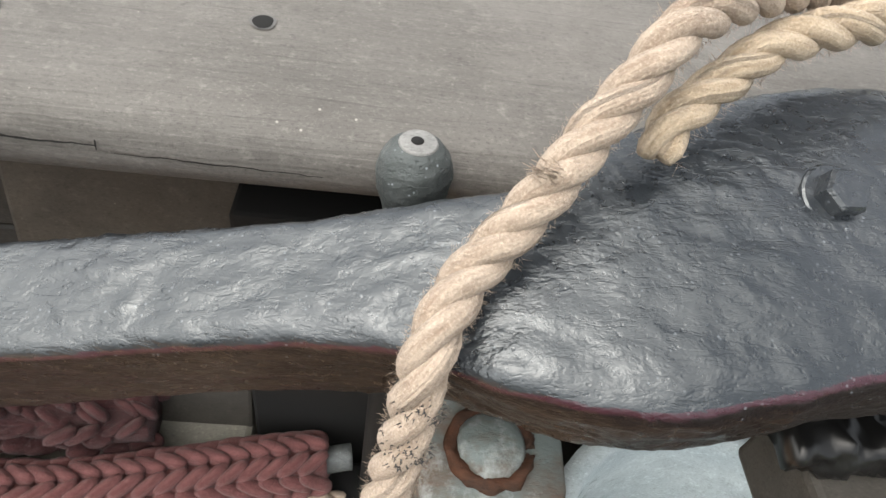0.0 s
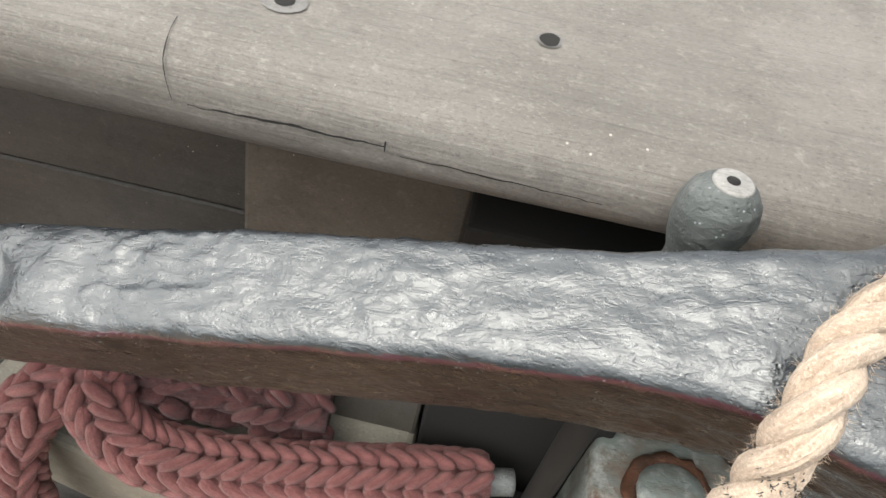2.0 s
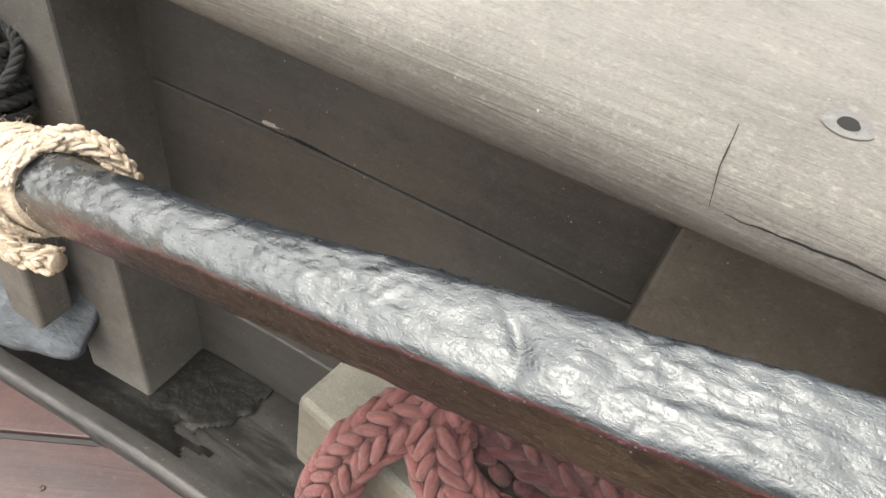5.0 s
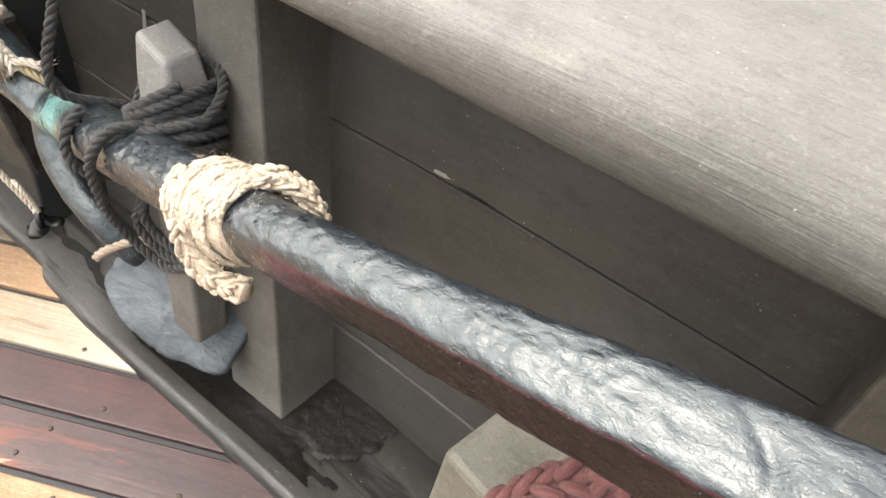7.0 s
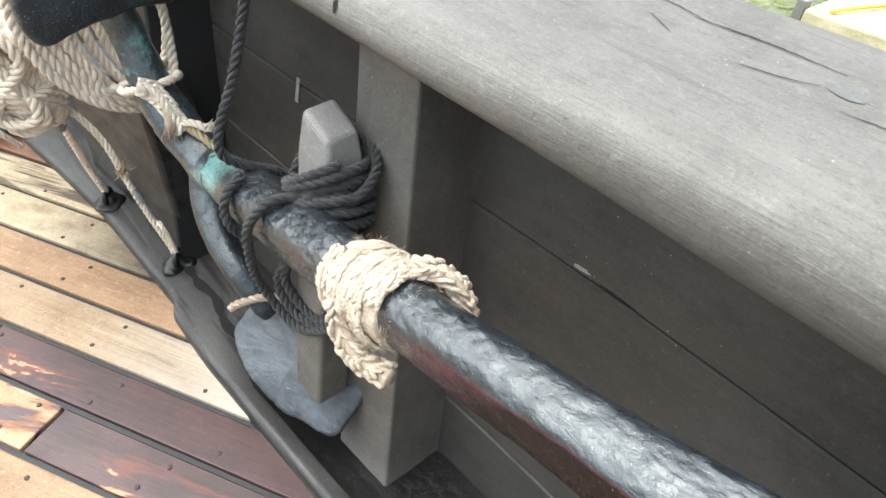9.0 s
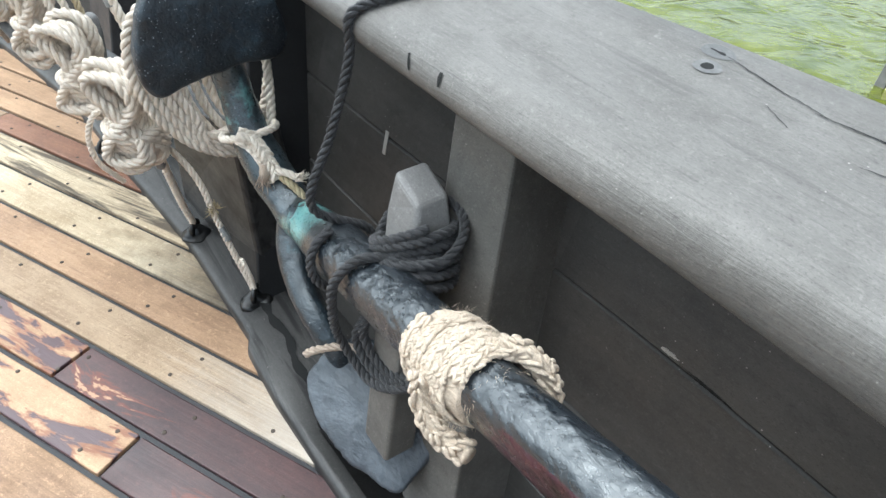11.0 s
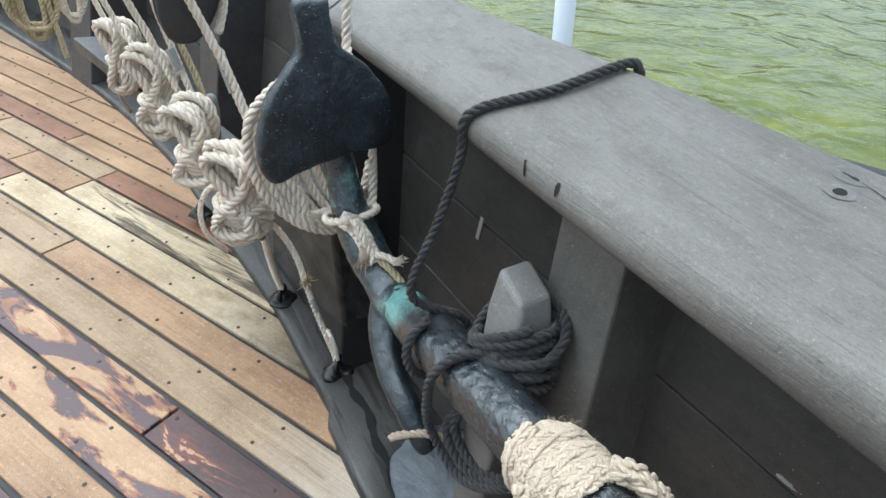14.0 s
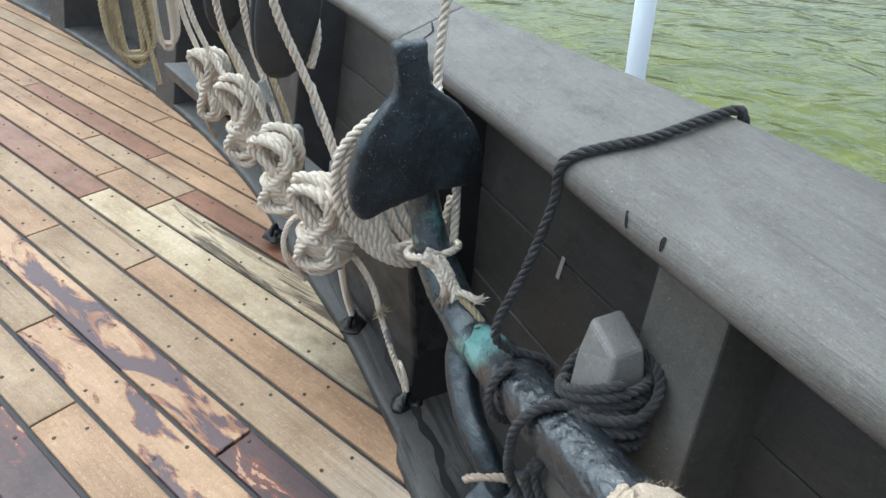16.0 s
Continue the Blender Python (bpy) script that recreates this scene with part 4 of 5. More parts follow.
rail_line([(-0.228, 0.059), (-0.228, 0.067)], 0.0016, rail_main, seed=14)
rail_line([(-0.215, 0.057), (-0.05, 0.05)], 0.0013, rail_main, seed=4)
rail_line([(-1.038, 0.339), (-0.937, 0.352), (-0.849, 0.356)], 0.0024, rail_main, seed=6)
rail_line([(-0.95, 0.29), (-0.90, 0.302), (-0.86, 0.318)], 0.0020, rail_main, seed=7)
rail_line([(-0.829, 0.291), (-0.785, 0.297), (-0.74, 0.299)], 0.0018, rail_main, seed=8)
rail_line([(-1.086, 0.312), (-1.041, 0.291)], 0.0016, rail_main, seed=9)
rail_line([(-1.185, 0.371), (-1.093, 0.351), (-1.021, 0.342)], 0.0022, rail_main, seed=5)
rail_line([(-1.496, 0.047), (-1.503, 0.058), (-1.511, 0.069)], 0.006, rail_main, "nail_scar", seed=10)
rail_line([(-1.425, 0.052), (-1.432, 0.071)], 0.009, rail_main, "nail_scar", seed=11)
rail_line([(-2.305, 0.05), (-2.335, 0.078), (-2.367, 0.144), (-2.418, 0.165)], 0.008, rail_main, seed=12)

# ---- chips and tape on the bulwark ----
M_FLAKE = wood("bare_splintered_wood", (0.13, 0.12, 0.105), (0.34, 0.32, 0.29), (30, 90, 90), 0.7)


def chip(x, z, w, h, material, name, label, category, seed):
    """A small ragged flake lying on the planking."""
    rnd = random.Random(seed)
    ring = [(w * math.cos(a) * rnd.uniform(0.6, 1.1), h * math.sin(a) * rnd.uniform(0.6, 1.1)) for a in np.arange(12) * math.pi / 6]
    v = [(x + a, skin(x + a, z + b) - 0.0008, z + b) for a, b in ring] + [(x + a * 0.8, skin(x + a * 0.8, z + b * 0.8) - 0.003, z + b * 0.8) for a, b in ring]
    f = [(j, (j + 1) % 12, 12 + (j + 1) % 12, 12 + j) for j in range(12)] + [tuple(range(12, 24))]
    alone(name, (v, f), material, label, category, smooth=False)


chip(-1.050, 0.590, 0.020, 0.0045, M_FLAKE, "splinter", "pale bare splinter where the bulwark plank is broken", "wood splinter", 2)
v = []
for lift in (-0.0005, -0.0025):
    v += [(-1.851 + a - b * 0.12, skin(-1.851, 0.566 + b) + lift, 0.566 + b) for a, b in ((-0.006, -0.027), (0.007, -0.026), (0.006, 0.027), (-0.007, 0.026))]
alone("tape_strip", (v, [(3, 2, 1, 0), (4, 5, 6, 7), (0, 1, 5, 4), (1, 2, 6, 5), (2, 3, 7, 6), (3, 0, 4, 7)]), M_TIN, "short scuffed silver tape strip stuck on the bulwark", "tape", smooth=False)


def long_crack(x0, x1, z, h, seed):
    rnd = random.Random(seed)
    xs = np.linspace(x0, x1, 26)
    v = []
    for i, x in enumerate(xs):
        w = h * math.sin(math.pi * (i + 0.4) / 26.8) * rnd.uniform(0.5, 1.1)
        v += [(x, skin(x, z) - 0.001, z - w), (x, skin(x, z) - 0.001, z + w)]
    shape("crack", (v, [(2 * i, 2 * i + 1, 2 * i + 3, 2 * i + 2) for i in range(25)]), M_HOLE, bpy.data.objects["wall_bulwark.003"], smooth=False)


long_crack(-1.04, -0.93, 0.584, 0.004, 3)

# ---- kevel peg before the post ----
def peg():
    low = [(-1.40, 0.245, 0.20), (-1.315, 0.245, 0.20), (-1.315, 0.315, 0.20), (-1.40, 0.315, 0.20)]
    top = [(-1.520, 0.360, 0.728), (-1.444, 0.362, 0.700), (-1.444, 0.426, 0.706), (-1.520, 0.426, 0.734)]
    mid = [(-1.517, 0.345, 0.655), (-1.423, 0.345, 0.650), (-1.423, 0.425, 0.655), (-1.517, 0.425, 0.66)]
    def solid(*loops):
        bm = bmesh.new()
        rings = [[bm.verts.new(q) for q in r] for r in loops]
        for r0, r1 in zip(rings, rings[1:]):
            for j in range(4):
                bm.faces.new((r0[j], r0[(j + 1) % 4], r1[(j + 1) % 4], r1[j]))
        bm.faces.new(rings[0][::-1])
        bm.faces.new(rings[-1])
        bmesh.ops.recalc_face_normals(bm, faces=bm.faces)
        bmesh.ops.bevel(bm, geom=bm.edges[:], offset=0.009, segments=3, affect="EDGES", profile=0.5)
        bm.verts.index_update()
        out = [tuple(q.co) for q in bm.verts], [tuple(q.index for q in f.verts) for f in bm.faces]
        bm.free()
        return out
    waist = [tuple(np.array(a) * 0.35 + np.array(b) * 0.65) for a, b in zip(low, mid)]
    ob = thing("wooden_peg", (-1.36, 0.28, 0.20), "grey-painted wooden peg fixed before the bulwark post", "peg")
    shape("head", solid(waist, mid, top), M_PEG, ob, smooth=False)
    # same grey as the head; the darker post paint stands in for shade
    shape("shaft", solid(low, waist), M_POST, ob, "lower shaft, darker grey-brown in place of shade", smooth=False)


peg()


# ---- dark rope: rail, shank and peg ----
def round_line(centre, axis, r1, r2, a0, a1, rise=0.0, ref=(0, 0, 1), n=None):
    """Points of a turn round an axis, angles in degrees."""
    axis = np.array(axis, dtype=float) / np.linalg.norm(axis)
    u = np.array(ref, dtype=float)
    u -= (u @ axis) * axis
    u /= np.linalg.norm(u)
    w = np.cross(axis, u)
    n = n or max(3, int(abs(a1 - a0) / 30))
    return [np.array(centre) + u * r1 * math.cos(radians(a)) + w * r2 * math.sin(radians(a)) + axis * rise * k for k, a in zip(np.linspace(0, 1, n), np.linspace(a0, a1, n))]


dark = thing("dark_rope", (-1.5, 0.3, 0.2), "charcoal tarred rope tied round the peg and anchor shank", "rope")
ax = np.array((-0.966, 0.02, -0.24))


def dark_rope():
    r = 0.0195
    # the line over the rail and down to the shank
    line = [(-1.60, 0.682, 0.86), (-1.605, 0.680, 0.97), (-1.612, 0.668, 1.024), (-1.622, 0.64, 1.030)]
    line += [tuple(rail_point(x, k, 0.009)) for x, k in ((-1.63, 0.22), (-1.645, 0.16), (-1.658, 0.11), (-1.665, 0.085), (-1.67, 0.06))]
    line += [(-1.668, 0.350, 0.87), (-1.655, 0.310, 0.75), (-1.640, 0.258, 0.61)]
    c = shank_line(-1.60)
    line += round_line(c, ax, 0.071, 0.071, 60, 340, -0.03)
    strands_of(line, r, M_DARKROPE, dark)
    c = shank_line(-1.475)
    # turns round the peg
    d = np.array((-0.235, 0.225, 1.0))
    base = np.array((-1.352, 0.278, 0.20))
    # five turns that lie over one another on one side of the peg and spread on the other
    coil = []
    for k in range(5):
        for a in np.arange(0, 360, 24):
            c1 = (1 + math.cos(radians(a - 20))) / 2
            ctr = base + d * (0.372 + 0.020 * (k + a / 360) * (0.35 + 0.65 * c1) + 0.030 * (1 - c1) * max(0.0, math.sin(radians(a))))
            rr = 0.060 + 0.0045 * k * (1 - c1) + 0.003 * (k % 2)
            coil += round_line(ctr, d, rr, rr, a, a + 1, 0.0, (1, 0, 0.0), 2)[:1]
    strands_of(coil, r, M_DARKROPE, dark)
    coil2 = []
    for k in range(3):
        for a in np.arange(200, 560, 24):
            c1 = (1 + math.cos(radians(a - 20))) / 2
            coil2 += round_line(base + d * (0.362 + 0.024 * k * (0.3 + 0.7 * c1)), d, 0.078, 0.072, a, a + 1, 0.0, (1, 0, 0.0), 2)[:1]
    strands_of(coil2, r, M_DARKROPE, dark, phase=1.0)
    # from the peg over the shank, down and back under the peg
    cross = [base + d * 0.43 + np.array((0.06, -0.02, 0)), base + d * 0.425 + np.array((0.03, -0.066, 0)), (-1.415, 0.312, 0.625), c + np.array((0.035, 0.012, 0.070)), c + np.array((0.015, -0.035, 0.066)),
             c + np.array((0.002, -0.072, 0.02)), (-1.478, 0.218, 0.49), (-1.488, 0.232, 0.42), (-1.478, 0.248, 0.372), (-1.45, 0.257, 0.347), (-1.41, 0.264, 0.338), (-1.36, 0.274, 0.365), (-1.31, 0.293, 0.415), (-1.29, 0.33, 0.44)]
    strands_of(cross, r, M_DARKROPE, dark)
    # one slack turn that rides up behind the peg
    slack = [(-1.43, 0.305, 0.590), (-1.475, 0.308, 0.562), (-1.523, 0.335, 0.585), (-1.528, 0.372, 0.640), (-1.50, 0.425, 0.668), (-1.44, 0.448, 0.672), (-1.385, 0.42, 0.655), (-1.372, 0.37, 0.625), (-1.39, 0.318, 0.60)]
    strands_of(slack, r, M_DARKROPE, dark, phase=0.4)
    for k in range(2):
        o = np.array((0.010 + 0.010 * k, 0.010 + 0.010 * k, 0.018 + 0.018 * k))
        low = [np.array(q) + o for q in ((-1.475, 0.285, 0.46), (-1.482, 0.255, 0.40), (-1.465, 0.255, 0.362), (-1.43, 0.262, 0.343), (-1.385, 0.27, 0.35), (-1.33, 0.285, 0.395), (-1.295, 0.32, 0.43))]
        shape("bight", rope(low, r, phase=k), M_DARKROPE, dark)
    tail = [base + d * 0.37 + np.array((0.065, 0.0, 0)), base + d * 0.32 + np.array((0.072, 0.0, 0)), base + d * 0.25 + np.array((0.06, 0.0, 0)), base + d * 0.2 + np.array((0.055, 0.005, 0))]
    shape("tail", rope(tail, r), M_DARKROPE, dark)
    shape("fuzz", fuzz(line[8:12], r * 0.5, 90, 0.012, 2), M_DARKROPE, dark)["kind"] = "stuff"


dark_rope()


# ---- cream plaited wrap round the shank ----
def wrap():
    ob = thing("sennit_wrap", (-1.17, 0.27, 0.55), "thick cream plaited rope chafing wrap bound round the anchor shank", "rope wrap")
    rnd = random.Random(12)
    path = np.array([shank_line(x) for x in np.linspace(-1.248, -1.115, 40)])
    f = np.linspace(0, 1, 40)
    r = 0.0565 + 0.006 * np.sin(math.pi * f) ** 0.5 + 0.0015 * np.sin(f * 25)
    shape("lining", roughen(tube(path, r - 0.002, 30, (0, -0.36, 0.93)), 0.004, 40), M_WRAP, ob)
    t, n, b = frames_along(path, (0, -0.36, 0.93))
    stitches = []
    turns, columns = 3.1, 6
    for k in range(int(turns * 72)):
        a = 2 * math.pi * k / 72
        for c in range(columns):
            across = (c + 0.5) / columns
            g = (k / 72 + across - 0.5) / turns + 0.02 * math.sin(a * 1.3)
            if not -0.04 < g < 1.04:
                continue
            i = min(max(int(g * 39), 0), 39)
            o = n[i] * math.cos(a) + b[i] * math.sin(a)
            q = -n[i] * math.sin(a) + b[i] * math.cos(a)
            p = path[i] + t[i] * (g * 39 - i) * 0.0034 + o * (r[i] + 0.0045 * math.sin(math.pi * across) + rnd.uniform(-0.0018, 0.0018))
            slant = 0.75 if c % 2 else -0.75
            stitches.append(seg_blob(p, q + t[i] * (slant + rnd.uniform(-0.5, 0.5)), o, 0.0082 * rnd.uniform(0.8, 1.25), 0.0034, 0.0030))
    shape("plaited_cover", join(*stitches), M_WRAP, ob)["kind"] = "stuff"
    loose = [shank_line(x) + np.array((0, rr * math.sin(q), rr * math.cos(q))) for x, q, rr in ((-1.24 + 0.0035 * k, k * 0.5, 0.05) for k in range(40))]
    pts = loose
    tail = [shank_line(-1.19) + np.array((0, -0.066, 0.02)), shank_line(-1.165) + np.array((0, -0.072, -0.025)), shank_line(-1.13) + np.array((0, -0.066, -0.06)), shank_line(-1.10) + np.array((0.0, -0.052, -0.074)), shank_line(-1.08) + np.array((0.0, -0.048, -0.078))]
    shape("tail", plait(tail, 0.017, 7, 0.0085, 0.66, 0.4, 1.0, (1, 0, 0), 5), M_WRAP, ob)["kind"] = "stuff"
    tail = [shank_line(-1.14) + np.array((0, 0.02, 0.066)), shank_line(-1.10) + np.array((0, 0.052, 0.052)), shank_line(-1.075) + np.array((0, 0.066, 0.02)), shank_line(-1.06) + np.array((0, 0.068, -0.015))]
    shape("tail", plait(tail, 0.015, 7, 0.0085, 0.66, 0.4, 1.0, (1, 0, 0), 6), M_WRAP, ob)["kind"] = "stuff"
    shape("fuzz", fuzz(pts, 0.021, 2600, 0.012, 4, 0.0003), M_WRAP, ob)["kind"] = "stuff"


wrap()

# ---- short cream lashing on the lower arm ----
alone("lashing", rope([(-1.605, 0.215, 0.252), (-1.59, 0.225, 0.272), (-1.565, 0.255, 0.292), (-1.54, 0.285, 0.300), (-1.53, 0.30, 0.29)], 0.019), M_CREAM, "short cream rope lashing over the anchor's lower arm", "rope")


# ---- white lashing on the upper arm ----
def arm_lashing():
    ob = thing("white_lashing", (-1.9, 0.25, 0.5), "white rope lashing knotted round the anchor's upper arm with frayed ends", "rope")
    c = np.array((-1.945, 0.257, 0.615))
    shape("collar", rope(round_line(c, (-0.35, -0.1, 0.95), 0.058, 0.058, 0, 360, 0.0, (1, 0, 0), 14), 0.018), M_WHITE, ob)
    knot = [(-1.895, 0.215, 0.64), (-1.885, 0.24, 0.625), (-1.868, 0.25, 0.605), (-1.852, 0.262, 0.575), (-1.838, 0.268, 0.55)]
    shape("knot", plait(knot, 0.019, 5, 0.012, 0.6, 0.15, 1.0, (0, 1, 0), 4), M_WHITE, ob)["kind"] = "stuff"
    shape("frayed_end", join(tuft((-1.842, 0.245, 0.57), (0.1, -0.15, -1), 60, 0.036, 0.22), tube(np.array([(-1.85, 0.25, 0.585), (-1.842, 0.246, 0.57), (-1.84, 0.243, 0.555)]), (0.010, 0.012, 0.010), 10)), M_CREAM, ob, "cream frayed rope end")
    shape("frayed_end", join(tuft((-1.80, 0.30, 0.565), (0.2, 1, 0.2), 40, 0.02, 0.25), rope([(-1.84, 0.262, 0.57), (-1.82, 0.285, 0.572), (-1.80, 0.302, 0.565)], 0.017)), M_WHITE, ob)
    shape("tail", rope([(-1.835, 0.275, 0.56), (-1.80, 0.30, 0.535), (-1.775, 0.32, 0.50), (-1.77, 0.335, 0.46)], 0.018), M_YELLOW, ob, "yellowed rope tail")
    shape("riser", rope([(-1.95, 0.31, 0.61), (-1.985, 0.325, 0.68), (-2.0, 0.325, 0.76), (-2.01, 0.31, 0.86), (-2.03, 0.285, 0.93), (-2.06, 0.29, 1.0), (-2.07, 0.31, 1.3), (-2.07, 0.33, 2.0)], 0.021), M_WHITE, ob)


arm_lashing()

# ---- pin rail, pins and their ropes ----
def pin_rail():
    v = []
    for z in (0.53, 0.575):
        v += [(-3.5, -0.22, z), (-2.2, 0.115, z), (-2.21, 0.20, z), (-3.5, -0.10, z)]
    alone("pin_rail", block(v, 0.006), M_BLOCK, "black-painted wooden pin rail holding belayed ropes", "pin rail", "", "structure", False)


pin_rail()


def pin(at, lean=(0.0, 0.0)):
    x, y, z = at
    pts = [(x, y, z - 0.17), (x, y, z - 0.16), (x, y, z - 0.03), (x, y, z), (x, y, z + 0.03), (x, y, z + 0.10), (x, y, z + 0.14), (x, y, z + 0.15)]
    alone("belaying_pin", tube(np.array(pts), (0.009, 0.014, 0.016, 0.019, 0.016, 0.020, 0.017, 0.008), 16, (1, 0, 0)), M_PEG, "grey turned wooden belaying pin in the pin rail", "belaying pin", "belaying pins")


def belay(at, out, width, height, dia, turns, material, label, seed):
    """Figure-of-eight turns heaped over a pin."""
    rnd = random.Random(seed)
    ob = thing("belayed_rope", (at[0], at[1], at[2] - height), label, "rope", "belayed ropes")
    out = np.array(out, dtype=float) / np.linalg.norm(out)
    acr = np.cross(out, (0, 0, 1))
    pts = []
    for k in range(turns):
        w, h = width * rnd.uniform(0.75, 1.1), height * rnd.uniform(0.72, 1.0)
        for a in np.arange(0, 360, 30):
            q = radians(a)
            lift = 0.018 + 0.011 * k + 0.012 * abs(math.sin(q)) * (1 if a < 180 else -0.3) + rnd.uniform(-0.002, 0.002)
            pts.append(np.array(at) + out * lift + acr * w * math.sin(2 * q) * 0.62 + np.array((0, 0, 1)) * h * math.sin(q + 0.2 * (k % 2)) + acr * rnd.uniform(-0.004, 0.004))
    strands_of(pts, dia, material, ob, seg=6)
    round_it = []
    for k in range(4):
        c = np.array(at) + out * (0.02 + 0.008 * k) + np.array((0, 0, -height * 0.55 + 0.015 * k))
        round_it += round_line(c, (0, 0, 1), width * 0.72, width * 0.7, 20, 340, 0.01, (1, 0, 0), 9)
    strands_of(round_it, dia, material, ob, seg=6)
    loops = []
    for a in np.linspace(0, 720, 26):
        q = radians(a)
        loops.append(np.array(at) + out * (0.045 + 0.012 * a / 360) + acr * width * 0.42 * math.cos(q) + np.array((0, 0, 1)) * (height * 0.62 * math.sin(q) - 0.01))
    strands_of(loops, dia, material, ob, seg=6, phase=0.8)
    return ob


OUT = (0.72, -0.62, 0.15)
for k, (at, h, w) in enumerate((((-2.20, 0.092, 0.578), 0.12, 0.058), ((-2.42, 0.045, 0.612), 0.12, 0.055), ((-2.68, -0.002, 0.660), 0.12, 0.054), ((-2.95, -0.060, 0.676), 0.095, 0.045))):
    pin((at[0] - 0.02, at[1] + 0.022, 0.575))
    belay(at, OUT, w * 1.34, h * 1.12, 0.0245, 8, M_WHITE, ("thick white rope belayed in heaped turns on a pin", "white rope hitched in figure-eight turns on a pin", "white rope hitched in figure-eight turns on a pin", "smaller white rope belayed on a far pin")[k], 20 + k)


def hanging(name, pts, dia, material, label, category="rope", group=""):
    return alone(name, rope(pts, dia, seg=6), material, label, category, group)


# the big hank behind the palm
def big_hank():
    ob = thing("rope_hank", (-2.08, 0.2, 0.45), "large hank of thick white rope hung behind the anchor palm", "rope")
    for k in range(4):
        o = 0.016 * k
        pts = [(-2.03 - o, 0.20, 0.92 - o), (-2.04, 0.145 + o * 0.4, 0.895 - o), (-2.055, 0.085 + o, 0.83), (-2.06 + o * 0.2, 0.068 + o * 1.2, 0.75), (-2.06, 0.085 + o * 1.3, 0.66 + o * 0.2), (-2.05, 0.13 + o, 0.585 + o * 0.5), (-2.04, 0.19, 0.535 + o * 0.7), (-2.04, 0.26, 0.515 + o * 1.3), (-2.06, 0.33, 0.55 + o), (-2.07, 0.355, 0.62 + o)]
        strands_of(pts, 0.024, M_WHITE, ob, phase=k)
    for k in range(5):
        pts = [(-2.10, 0.13 + 0.025 * k, 0.80), (-2.09, 0.135 + 0.027 * k, 0.70), (-2.08, 0.15 + 0.03 * k, 0.62), (-2.06, 0.18 + 0.032 * k, 0.56)]
        shape("loop", rope(pts, 0.022, phase=k), M_WHITE, ob)


big_hank()
hanging("rope_tail", [(-2.2, 0.02, 0.60), (-2.20, -0.01, 0.58), (-2.2, -0.028, 0.53), (-2.2, -0.022, 0.47), (-2.2, 0.005, 0.425), (-2.2, 0.022, 0.40)], 0.014, M_WHITE, "thin white rope tail hanging below a belayed pin")
hanging("rope_tail", [(-2.95, -0.10, 0.64), (-2.95, -0.125, 0.60), (-2.95, -0.12, 0.54), (-2.95, -0.10, 0.49)], 0.015, M_CREAM, "cream rope tail hanging from a far pin")
lead = hanging("rope_lead", [(-2.19, 0.10, 0.47), (-2.21, 0.115, 0.44), (-2.27, 0.14, 0.33), (-2.34, 0.17, 0.20), (-2.39, 0.20, 0.09)], 0.022, M_WHITE, "cream rope led from the pin to a deck eye")
hanging("rope_lead", [(-2.20, 0.105, 0.505), (-2.165, 0.15, 0.455), (-2.13, 0.18, 0.39), (-2.10, 0.195, 0.31), (-2.07, 0.22, 0.20), (-2.035, 0.246, 0.10), (-2.025, 0.25, 0.06)], 0.018, M_WHITE, "cream rope led down to a tarred deck eye")
hanging("rope_lead", [(-2.055, 0.235, 0.18), (-2.03, 0.235, 0.175), (-2.02, 0.245, 0.13), (-2.025, 0.252, 0.08)], 0.013, M_WHITE, "short cream rope bight spliced at the deck eye")
alone("frayed_splice", join(tuft((-2.105, 0.20, 0.325), (0.3, 0.1, 1), 40, 0.02, 0.7), tuft((-2.10, 0.19, 0.325), (0.8, -0.6, 0.2), 30, 0.018, 0.5)), M_YELLOW, "frayed straw-coloured splice on the hanging rope", "rope end")
alone("whipping", tube(spline([(-2.09, 0.204, 0.275), (-2.08, 0.214, 0.235)], 0.003), 0.0098, 12), M_WHIP, "blue-grey twine whipping round the hanging rope", "whipping")


def deck_eye(x, y, label):
    ob = thing("deck_eye", (x, y, 0.04), label, "eye bolt", "deck eyes")
    shape("ring", tube(np.array(round_line((x, y, 0.062), (0.6, 0.8, 0), 0.024, 0.024, 0, 350, 0, (0, 0, 1), 20)), 0.008, 10), M_TAR, ob)
    foot = [(x, y, 0.036), (x, y, 0.046), (x, y, 0.058), (x, y, 0.066)]
    shape("tarred_base", roughen(tube(spline(foot, 0.003), np.interp(np.linspace(0, 1, len(spline(foot, 0.003))), [0, 0.4, 0.75, 1], [0.045, 0.036, 0.024, 0.010]), 26, (1, 0, 0)), 0.012, 26), M_TAR, ob)


deck_eye(-2.03, 0.255, "black tarred iron deck eye in the waterway")
deck_eye(-2.40, 0.205, "black tarred iron deck eye in the waterway")
deck_eye(-3.0, 0.07, "black tarred iron deck eye in the waterway")


def tar_run():
    line = spline([(-2.02, 0.27, 0), (-1.93, 0.262, 0), (-1.85, 0.272, 0), (-1.76, 0.252, 0), (-1.67, 0.255, 0), (-1.58, 0.235, 0), (-1.50, 0.228, 0)], 0.01)
    rnd = random.Random(2)
    v = []
    for i, p in enumerate(line):
        w = 0.011 + 0.004 * math.sin(i * 0.7) + rnd.uniform(-0.002, 0.002)
        v += [(p[0], p[1] - w, 0.0455), (p[0], p[1] + w, 0.0475)]
    alone("tar_run", (v, [(2 * i, 2 * i + 2, 2 * i + 3, 2 * i + 1) for i in range(len(line) - 1)]), M_HOLE, "narrow black tar run along the waterway", "tar stain", "", "structure", False)


tar_run()


